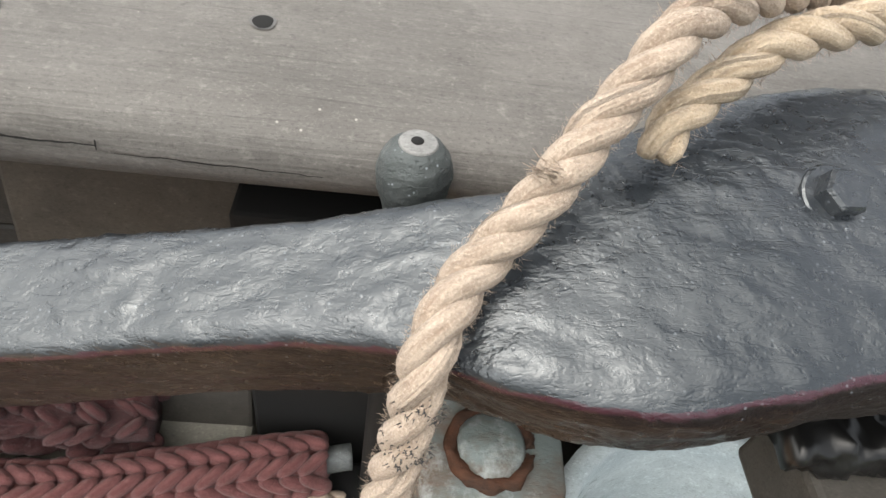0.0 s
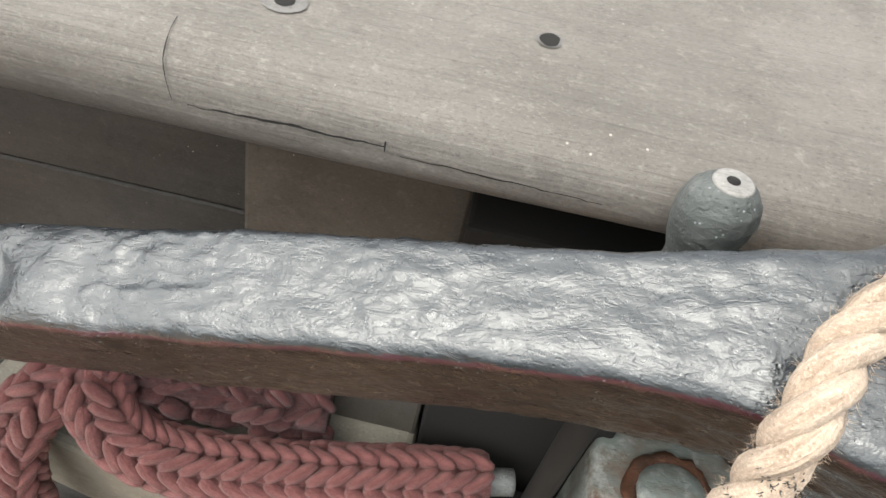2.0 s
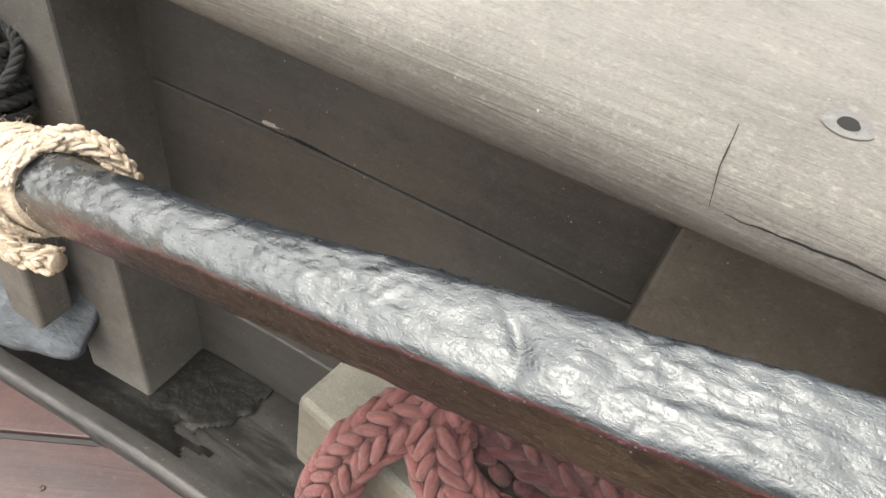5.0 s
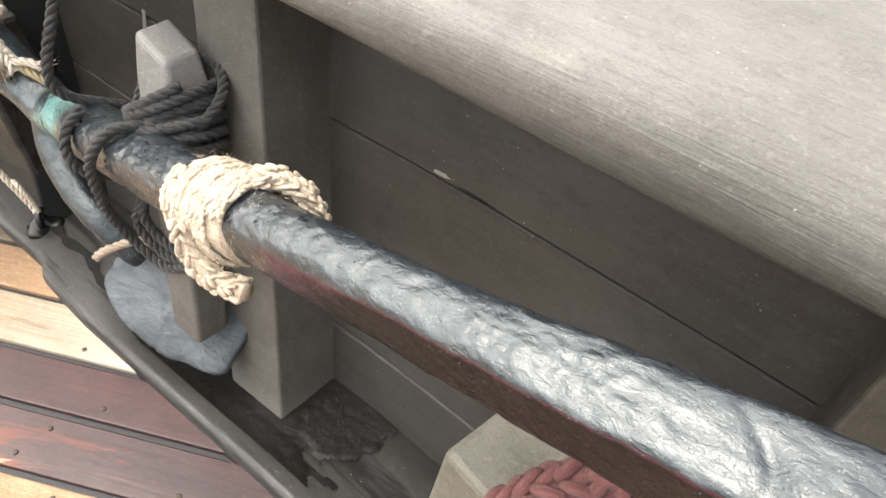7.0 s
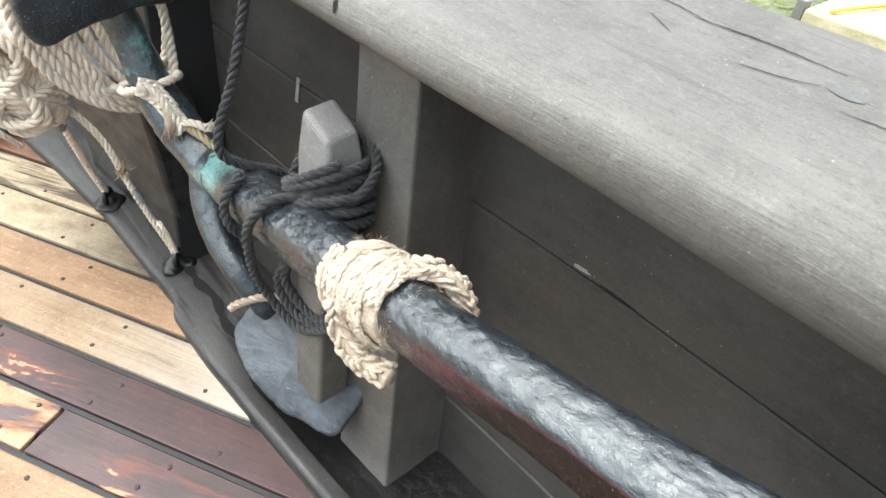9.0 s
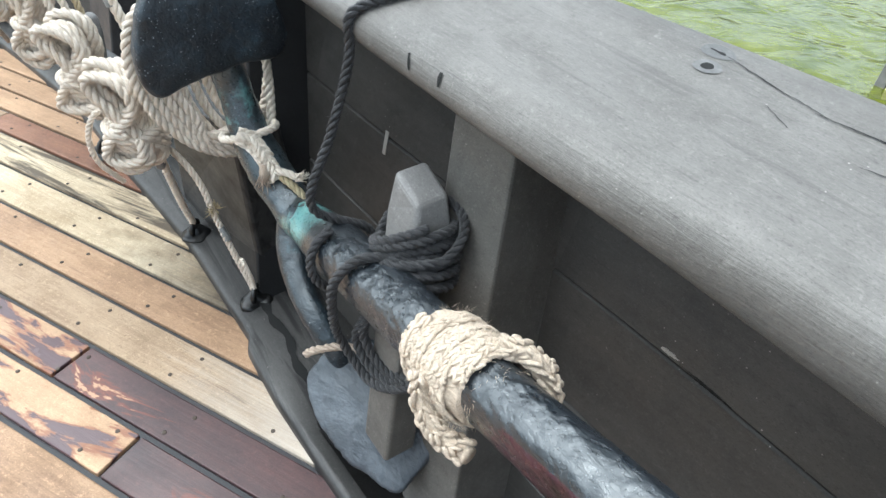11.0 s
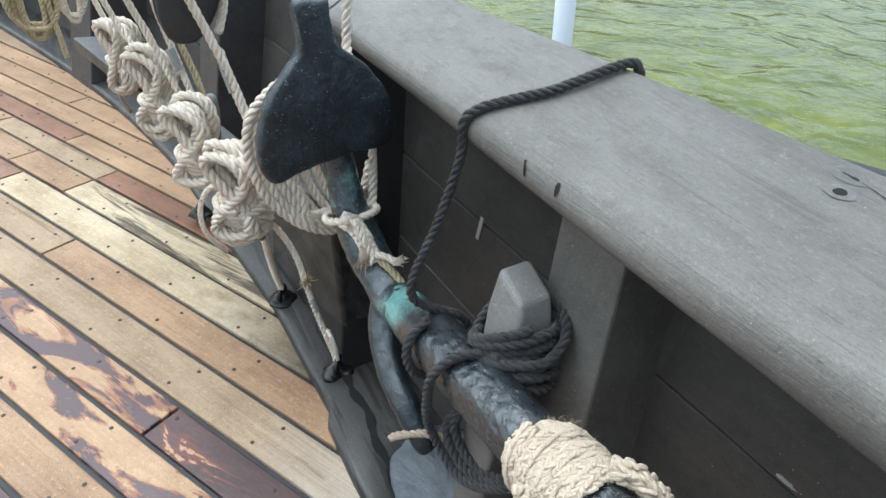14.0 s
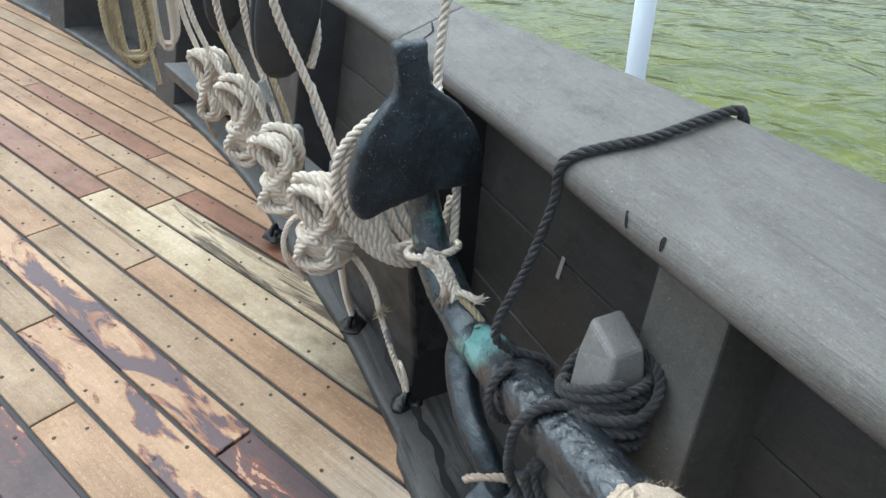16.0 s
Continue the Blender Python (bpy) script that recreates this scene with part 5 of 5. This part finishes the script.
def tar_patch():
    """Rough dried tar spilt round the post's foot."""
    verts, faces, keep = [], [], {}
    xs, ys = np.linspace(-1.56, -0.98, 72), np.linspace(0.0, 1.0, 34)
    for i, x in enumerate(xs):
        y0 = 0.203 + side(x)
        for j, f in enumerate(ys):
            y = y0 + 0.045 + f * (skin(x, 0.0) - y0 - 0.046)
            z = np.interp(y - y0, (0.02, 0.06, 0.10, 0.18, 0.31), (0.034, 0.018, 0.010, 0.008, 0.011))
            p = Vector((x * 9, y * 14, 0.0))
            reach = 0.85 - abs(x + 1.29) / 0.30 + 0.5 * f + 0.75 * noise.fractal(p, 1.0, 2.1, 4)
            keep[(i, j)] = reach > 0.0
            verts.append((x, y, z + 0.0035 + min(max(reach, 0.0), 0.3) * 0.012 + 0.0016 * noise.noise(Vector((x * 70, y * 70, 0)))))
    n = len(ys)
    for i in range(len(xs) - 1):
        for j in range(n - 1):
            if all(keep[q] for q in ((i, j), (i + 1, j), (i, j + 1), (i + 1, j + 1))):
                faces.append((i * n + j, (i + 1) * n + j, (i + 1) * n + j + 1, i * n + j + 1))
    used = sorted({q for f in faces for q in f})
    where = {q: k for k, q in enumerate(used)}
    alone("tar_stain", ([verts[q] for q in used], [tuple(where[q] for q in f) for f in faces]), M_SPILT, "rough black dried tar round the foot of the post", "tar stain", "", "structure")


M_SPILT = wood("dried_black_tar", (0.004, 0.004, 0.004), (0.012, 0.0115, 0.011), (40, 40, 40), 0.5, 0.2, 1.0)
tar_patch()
alone("knee", block([(-2.62, 0.235, 0.03), (-2.05, 0.29, 0.03), (-2.05, 0.46, 0.03), (-2.6, 0.43, 0.03), (-2.42, 0.19, 0.52), (-2.12, 0.27, 0.52), (-2.14, 0.40, 0.52), (-2.42, 0.40, 0.52)], 0.012), M_WATERWAY, "black-painted wooden knee under the pin rail", "knee", "", "structure", False)


# ---- blocks and falls ----
def pulley(at, size, label, tilt=0.0):
    ob = thing("rope_block", (at[0], at[1], at[2]), label, "pulley block", "rope blocks")
    sx, sy, sz = size
    for sgn in (-1, 1):
        v, f = [], []
        n, m = 14, 20
        for i in range(n + 1):
            q = math.pi * i / n
            for j in range(m):
                a = 2 * math.pi * j / m
                x = 0.33 * sx * math.sin(q) ** 0.8 * math.cos(a)
                v.append((at[0] + sgn * sx * 0.55 + x, at[1] + sy * math.sin(q) ** 0.8 * math.sin(a) + tilt * math.cos(q) * sz, at[2] + sz - sz * math.cos(q)))
        f = [(i * m + j, i * m + (j + 1) % m, (i + 1) * m + (j + 1) % m, (i + 1) * m + j) for i in range(n) for j in range(m)]
        shape("cheek", (v, f), M_BLOCK, ob)
    shape("sheave", tube(np.array([(at[0] - sx * 0.3, at[1], at[2] + sz), (at[0] + sx * 0.3, at[1], at[2] + sz)]), sy * 0.7, 24, (0, 0, 1)), M_BLOCK, ob)


pulley((-2.34, 0.04, 0.895), (0.05, 0.072, 0.16), "black-painted wooden block over the belayed ropes", -0.2)
pulley((-2.62, -0.048, 0.925), (0.045, 0.055, 0.14), "smaller black-painted wooden block on the far tackle", -0.2)
FALLS = (
    [(-2.30, 0.076, 0.885), (-2.27, 0.10, 0.78), (-2.24, 0.125, 0.68), (-2.20, 0.11, 0.60)],
    [(-2.27, -0.02, 1.25), (-2.27, 0.0, 1.07), (-2.265, 0.05, 0.93), (-2.25, 0.09, 0.82), (-2.22, 0.115, 0.71), (-2.19, 0.10, 0.62)],
    [(-2.38, 0.10, 1.25), (-2.37, 0.105, 1.07), (-2.34, 0.105, 0.98), (-2.33, 0.085, 0.91)],
    [(-2.50, -0.045, 1.2), (-2.50, -0.028, 0.97), (-2.47, -0.005, 0.85), (-2.44, 0.025, 0.72), (-2.42, 0.035, 0.64)],
    [(-2.52, -0.11, 1.2), (-2.51, -0.085, 0.97), (-2.49, -0.05, 0.87), (-2.46, -0.02, 0.78), (-2.44, 0.01, 0.68)],
    [(-2.56, 0.0, 1.2), (-2.55, 0.0, 0.95), (-2.52, 0.02, 0.85), (-2.48, 0.05, 0.74), (-2.45, 0.065, 0.64)],
    [(-2.84, -0.16, 1.1), (-2.82, -0.135, 0.93), (-2.80, -0.10, 0.82), (-2.74, -0.06, 0.74), (-2.70, -0.04, 0.68)],
    [(-2.84, -0.10, 1.1), (-2.82, -0.07, 0.90), (-2.78, -0.035, 0.80), (-2.72, -0.005, 0.70), (-2.70, 0.0, 0.65)],
    [(-2.98, -0.17, 1.1), (-2.97, -0.15, 0.9), (-2.96, -0.12, 0.78), (-2.95, -0.10, 0.72)],
)
for k, pts in enumerate(FALLS):
    hanging("rope_fall", pts, 0.021 if k < 3 else 0.018, M_YELLOW if k in (5, 7) else M_WHITE, "yellowed rope fall leading up to the rigging" if k in (5, 7) else "white rope fall leading up from a belaying pin", "rope", "rope falls")
for k, (a, b) in enumerate((((-2.262, 0.075, 0.86), (-2.252, 0.09, 0.80)), ((-2.463, -0.01, 0.84), (-2.452, 0.006, 0.79)), ((-2.435, 0.045, 0.70), (-2.425, 0.05, 0.655)))):
    alone("whipping", tube(spline([a, b], 0.003), 0.0112, 12), M_WHIP, "blue-grey twine whipping round a rope fall", "whipping")


# ---- rope coils hung farther along ----
def coil(at, width, drop, dia, loops, material, label, seed):
    rnd = random.Random(seed)
    ob = thing("rope_coil", (at[0], at[1], at[2] - drop), label, "rope coil", "hung rope coils")
    for k in range(loops):
        w, d = width * (0.45 + 0.55 * k / max(1, loops - 1)) * rnd.uniform(0.92, 1.05), drop * rnd.uniform(0.86, 1.0)
        o = np.array(at) + np.array((rnd.uniform(-0.015, 0.02), 0, 0))
        pts = [o + np.array((0, w * sy, -d * sz)) for sy, sz in ((0.12, 0.0), (0.42, 0.1), (0.52, 0.45), (0.5, 0.8), (0.28, 0.97), (0.0, 1.0), (-0.28, 0.97), (-0.5, 0.8), (-0.52, 0.45), (-0.42, 0.1), (-0.12, 0.0))]
        shape("loop", rope(pts, dia, seg=6, phase=k), material, ob)
    return ob


coil((-3.1, -0.30, 1.02), 0.125, 0.33, 0.018, 6, M_YELLOW, "straw-coloured rope coil hung in long loops", 1)
hanging("rope_tail", [(-3.08, -0.27, 1.0), (-3.08, -0.262, 0.85), (-3.08, -0.25, 0.72), (-3.08, -0.243, 0.635)], 0.018, M_YELLOW, "straw-coloured rope end hanging beside the coil")
coil((-3.3, -0.195, 0.98), 0.085, 0.30, 0.015, 5, M_WHITE, "small white rope coil hung from the bulwark", 2)


# ---- grey chock under the shank, and the red plaited rope ----
def chock():
    ob = thing("chock", (-0.45, 0.4, 0.0), "grey-green painted timber chock against the bulwark", "chock")
    shape("body", block([(-0.80, 0.322, 0.16), (-0.155, 0.215, 0.16), (-0.155, 0.58, 0.16), (-0.76, 0.58, 0.16), (-0.786, 0.325, 0.365), (-0.155, 0.225, 0.362), (-0.155, 0.60, 0.385), (-0.735, 0.60, 0.39)], 0.012), M_CHOCK, ob, smooth=False)
    shape("leg", box(-0.62, -0.3, 0.34, 0.5, 0.03, 0.17, 0.01), M_CHOCK, ob, smooth=False)


chock()


UP_FRONT = (0, -0.7, 0.7)


def red_rope():
    ob = thing("red_rope", (-0.4, 0.3, 0.3), "thick dusty-red plaited rope looped over the grey chock", "rope")
    a = [(-0.045, 0.375, 0.394), (-0.17, 0.35, 0.395), (-0.30, 0.322, 0.397), (-0.41, 0.303, 0.402), (-0.49, 0.300, 0.418), (-0.54, 0.315, 0.455), (-0.565, 0.34, 0.495), (-0.575, 0.375, 0.505)]
    near = shape("near_part", plait(a, 0.041, 8, 0.026, 0.62, 0.06, 1.0, UP_FRONT, 1), M_REDROPE, ob)
    near["kind"] = "stuff"
    b = [(-0.675, 0.225, 0.16), (-0.672, 0.235, 0.26), (-0.664, 0.255, 0.36), (-0.640, 0.29, 0.445), (-0.60, 0.33, 0.495), (-0.56, 0.375, 0.505)]
    c = [(-0.56, 0.385, 0.50), (-0.50, 0.39, 0.47), (-0.42, 0.398, 0.445), (-0.33, 0.405, 0.43), (-0.28, 0.41, 0.43)]
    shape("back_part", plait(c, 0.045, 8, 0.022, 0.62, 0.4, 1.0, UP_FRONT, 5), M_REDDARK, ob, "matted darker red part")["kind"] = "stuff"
    shape("far_part", plait(b, 0.038, 8, 0.024, 0.62, 0.14, 1.0, UP_FRONT, 2), M_REDROPE, ob)["kind"] = "stuff"
    shape("fuzz", join(fuzz(a, 0.043, 700, 0.009, 7, 0.00025), fuzz(b, 0.04, 500, 0.010, 8, 0.00025)), M_REDROPE, ob)["kind"] = "stuff"
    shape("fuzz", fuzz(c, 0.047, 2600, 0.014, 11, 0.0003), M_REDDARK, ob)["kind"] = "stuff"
    shape("whipped_end", tube(spline([(-0.060, 0.372, 0.394), (-0.025, 0.380, 0.396), (-0.010, 0.383, 0.396)], 0.006), 0.019, 14), M_KNOB, near, "grey whipping on the rope end")
    shape("cream_knob", rope([(-0.060, 0.335, 0.368), (-0.035, 0.328, 0.371), (-0.015, 0.333, 0.366)], 0.028), M_CREAM, ob, "cream cord knob at the rope end")


red_rope()


# ---- iron knob by the rail ----
def knob():
    ob = thing("iron_pin", (0.022, 0.363, 0.345), "grey-green painted iron pin with a rounded worn head", "pin")
    x, y = 0.022, 0.365
    z = [0.78, 0.82, 0.88, 0.905, 0.918, 0.935, 0.952, 0.965, 0.973, 0.976]
    r = [0.022, 0.020, 0.0185, 0.0195, 0.0235, 0.0285, 0.0295, 0.026, 0.020, 0.0155]
    path = np.array([(x, y, k) for k in np.interp(np.linspace(0, 9, 46), range(10), z)])
    shape("body", roughen(tube(path, np.interp(np.linspace(0, 9, 46), range(10), r), 28, (1, 0, 0)), 0.0016, 30, (1, 1, 1), 0.0, 0.0005), M_KNOB, ob)
    shape("shaft", tube(np.array([(x, y, 0.345), (x, y, 0.60), (x, y, 0.80)]), 0.0175, 16, (1, 0, 0)), M_HOLE, ob, "plain black shaft")
    top = shape("worn_top", tube(np.array([(x, y, 0.974), (x, y, 0.9775), (x, y, 0.978)]), (0.0155, 0.0145, 0.013), 20, (1, 0, 0)), M_WORN, ob, "bare pale worn top")
    shape("hole", tube(np.array([(x - 0.001, y, 0.975), (x - 0.001, y, 0.9786)]), 0.0048, 14, (1, 0, 0)), M_HOLE, top, "small dark hole")


knob()


# ---- thick cream ropes over the anchor's head ----
def head_ropes():
    ob = thing("cream_rope", (0.05, 0.25, 0.6), "thick cream three-strand rope with loose fibres over the anchor head", "rope")
    a = [(0.004, 0.118, 0.72), (0.012, 0.132, 0.82), (0.020, 0.150, 0.884), (0.027, 0.168, 0.945), (0.033, 0.187, 0.985), (0.051, 0.222, 1.000), (0.072, 0.243, 1.016), (0.095, 0.264, 1.040), (0.116, 0.287, 1.062), (0.139, 0.308, 1.086), (0.156, 0.326, 1.105), (0.19, 0.352, 1.113), (0.24, 0.385, 1.113), (0.33, 0.44, 1.10), (0.45, 0.52, 1.07)]
    strands_of(a, 0.0305, M_CREAM, ob, 0.082, 16, 0.03)
    b = [(0.163, 0.300, 1.036), (0.167, 0.310, 1.052), (0.183, 0.323, 1.063), (0.207, 0.341, 1.075), (0.233, 0.358, 1.088), (0.272, 0.373, 1.096), (0.316, 0.388, 1.100), (0.41, 0.43, 1.087), (0.61, 0.53, 1.052)]
    strands_of(b, 0.0295, M_SOILED, ob, 0.085, 16, 0.03, 0.5, "tar-soiled strand")
    shape("fuzz", join(fuzz(a, 0.0150, 6500, 0.0055, 9, 0.00013), fuzz(b, 0.0142, 2600, 0.007, 10, 0.00014), tuft((0.088, 0.256, 1.050), (-0.8, 0.1, 0.3), 34, 0.011, 0.4, 0.0004, 3)), M_CREAM, ob)["kind"] = "stuff"
    for p in ((0.0245, 0.160, 0.927), (0.0285, 0.172, 0.951)):
        q = np.array(p)
        shape("tar_mark", fuzz([q + np.array((-0.008, -0.004, -0.003)), q + np.array((0.0, -0.003, 0.0)), q + np.array((0.010, -0.002, 0.005))], 0.0135, 260, 0.0032, 12, 0.0004), M_DARKROPE, ob, "black tar-soiled fibres")["kind"] = "stuff"


M_SOILED = rope_mat("tar_soiled_rope", (0.36, 0.27, 0.18), (0.60, 0.50, 0.38), (0.05, 0.04, 0.035))
head_ropes()

# ---- below the anchor's head ----
bearer = thing("timber_bearer", (1.1, 0.2, 0.0), "dark grey timber bearer under the anchor head", "timber")
shape("beam", box(0.39, 1.25, 0.08, 0.29, 0.68, 0.775, 0.008), M_BROAD, bearer, smooth=False)
shape("leg", box(1.02, 1.2, 0.10, 0.27, 0.0, 0.68, 0.008), M_BROAD, bearer, smooth=False)
alone("chafe_pad", roughen(tube(spline([(0.362, 0.27, 0.795), (0.46, 0.268, 0.798), (0.565, 0.27, 0.796)], 0.005), 0.022, 28, (0, 0, 1), 0.048, 5.0), 0.009, 40, (1, 1, 1), 3.0, 0.003), M_TAR, "ragged black rubber chafing pad on the timber bearer", "pad")
# two added black blocks stand in for the deep shade of an open gap
alone("gap_black_block", block([(-0.152, 0.40, -0.02), (0.10, 0.40, -0.02), (0.10, 0.47, -0.02), (-0.152, 0.47, -0.02), (-0.152, 0.445, 0.80), (0.10, 0.445, 0.80), (0.10, 0.63, 0.80), (-0.152, 0.63, 0.80)], 0.006), M_HOLE, "added black block that fills the dark gap beside the grey chock", "timber", smooth=False)
alone("gap_black_base", box(-0.152, 0.065, 0.29, 0.398, -0.02, 0.345, 0.006), M_HOLE, "added black block that darkens the gap under the rope end", "timber", smooth=False)


def rusty_plate():
    ob = thing("rusty_deck_fitting", (0.17, 0.36, 0.0), "rusty galvanised round fitting below the anchor head", "deck fitting")
    x, y = 0.17, 0.362
    shape("pedestal", roughen(tube(np.array([(x, y, 0.0), (x, y, 0.30), (x, y, 0.47), (x, y, 0.488), (x, y, 0.494), (x, y, 0.495)]), (0.10, 0.10, 0.10, 0.099, 0.094, 0.05), 40, (1, 0, 0), None, 3.5), 0.004, 20), M_PLATE, ob, "grey-green galvanised pedestal")
    ring = np.array(round_line((x, y, 0.497), (0, 0, 1), 0.052, 0.052, 0, 352, 0.0, (1, 0, 0), 45))
    shape("rust_ring", roughen(tube(ring, 0.010, 14), 0.008, 38, (1, 1, 1), 2.0, 0.004), M_RUST, ob, "flaking brown rust ring")
    dome = np.array([(x, y, 0.49), (x, y, 0.505), (x, y, 0.515), (x, y, 0.521), (x, y, 0.524)])
    shape("dome", roughen(tube(dome, (0.048, 0.046, 0.038, 0.024, 0.008), 28, (1, 0, 0)), 0.003, 40), M_PLATE, ob, "pale worn galvanised dome")


rusty_plate()


def tub():
    ob = thing("plastic_tub", (0.52, 0.16, 0.0), "pale blue-grey plastic tub under the anchor head", "tub")
    x, y = 0.47, 0.22
    prof = [(0.16, 0.0), (0.19, 0.0), (0.215, 0.43), (0.235, 0.44), (0.235, 0.455), (0.205, 0.455), (0.20, 0.435), (0.175, 0.02), (0.1, 0.02), (0.001, 0.02)]
    v = [(x + r * math.cos(a), y + r * math.sin(a), z) for r, z in prof for a in np.arange(48) * math.pi / 24]
    f = [(i * 48 + j, i * 48 + (j + 1) % 48, (i + 1) * 48 + (j + 1) % 48, (i + 1) * 48 + j) for i in range(len(prof) - 1) for j in range(48)]
    shape("body", (v, f), M_TUB, ob)


tub()

# ---- pole in the water, and the quay ----
alone("pole", tube(np.array([(-3.0, 1.9, -1.3), (-3.20, 1.9, 0.0), (-3.5, 1.9, 2.0)]), 0.05, 20, (1, 0, 0)), M_POLE, "pale grey painted pole standing in the water", "pole")


def quay():
    alone("quay", box(-3.3, 8.0, 8.2, 20.0, -1.6, -0.98, 0.03), M_QUAY, "pale sandy pebbled quay edge across the water", "quay", "", "structure", False)
    alone("quay_post", box(-3.42, -3.3, 8.2, 8.35, -1.6, -0.9, 0.01), M_PEG, "grey post at the corner of the quay", "post", "", "structure", False)
    alone("mooring_line", rope([(-3.05, 8.3, -0.95), (-2.9, 8.8, -0.93), (-2.7, 9.6, -0.95)], 0.05), M_LINE, "yellow mooring line lying on the quay", "rope")


M_QUAY = wood("sandy_pebbled_concrete", (0.40, 0.33, 0.20), (0.72, 0.65, 0.48), (8, 8, 8), 0.85, 0.3, 0.6)
M_LINE = rope_mat("yellow_rope", (0.6, 0.5, 0.08), (0.8, 0.7, 0.15), (0.5, 0.4, 0.1))
quay()
# a tan chip of wood in the corner by the post
alone("wood_chip", roughen(box(-1.236, -1.214, 0.425, 0.437, -0.008, 0.008, 0.003), 0.003, 60), DECK["tan"], "small tan wood chip lying in the post's corner", "wood chip")
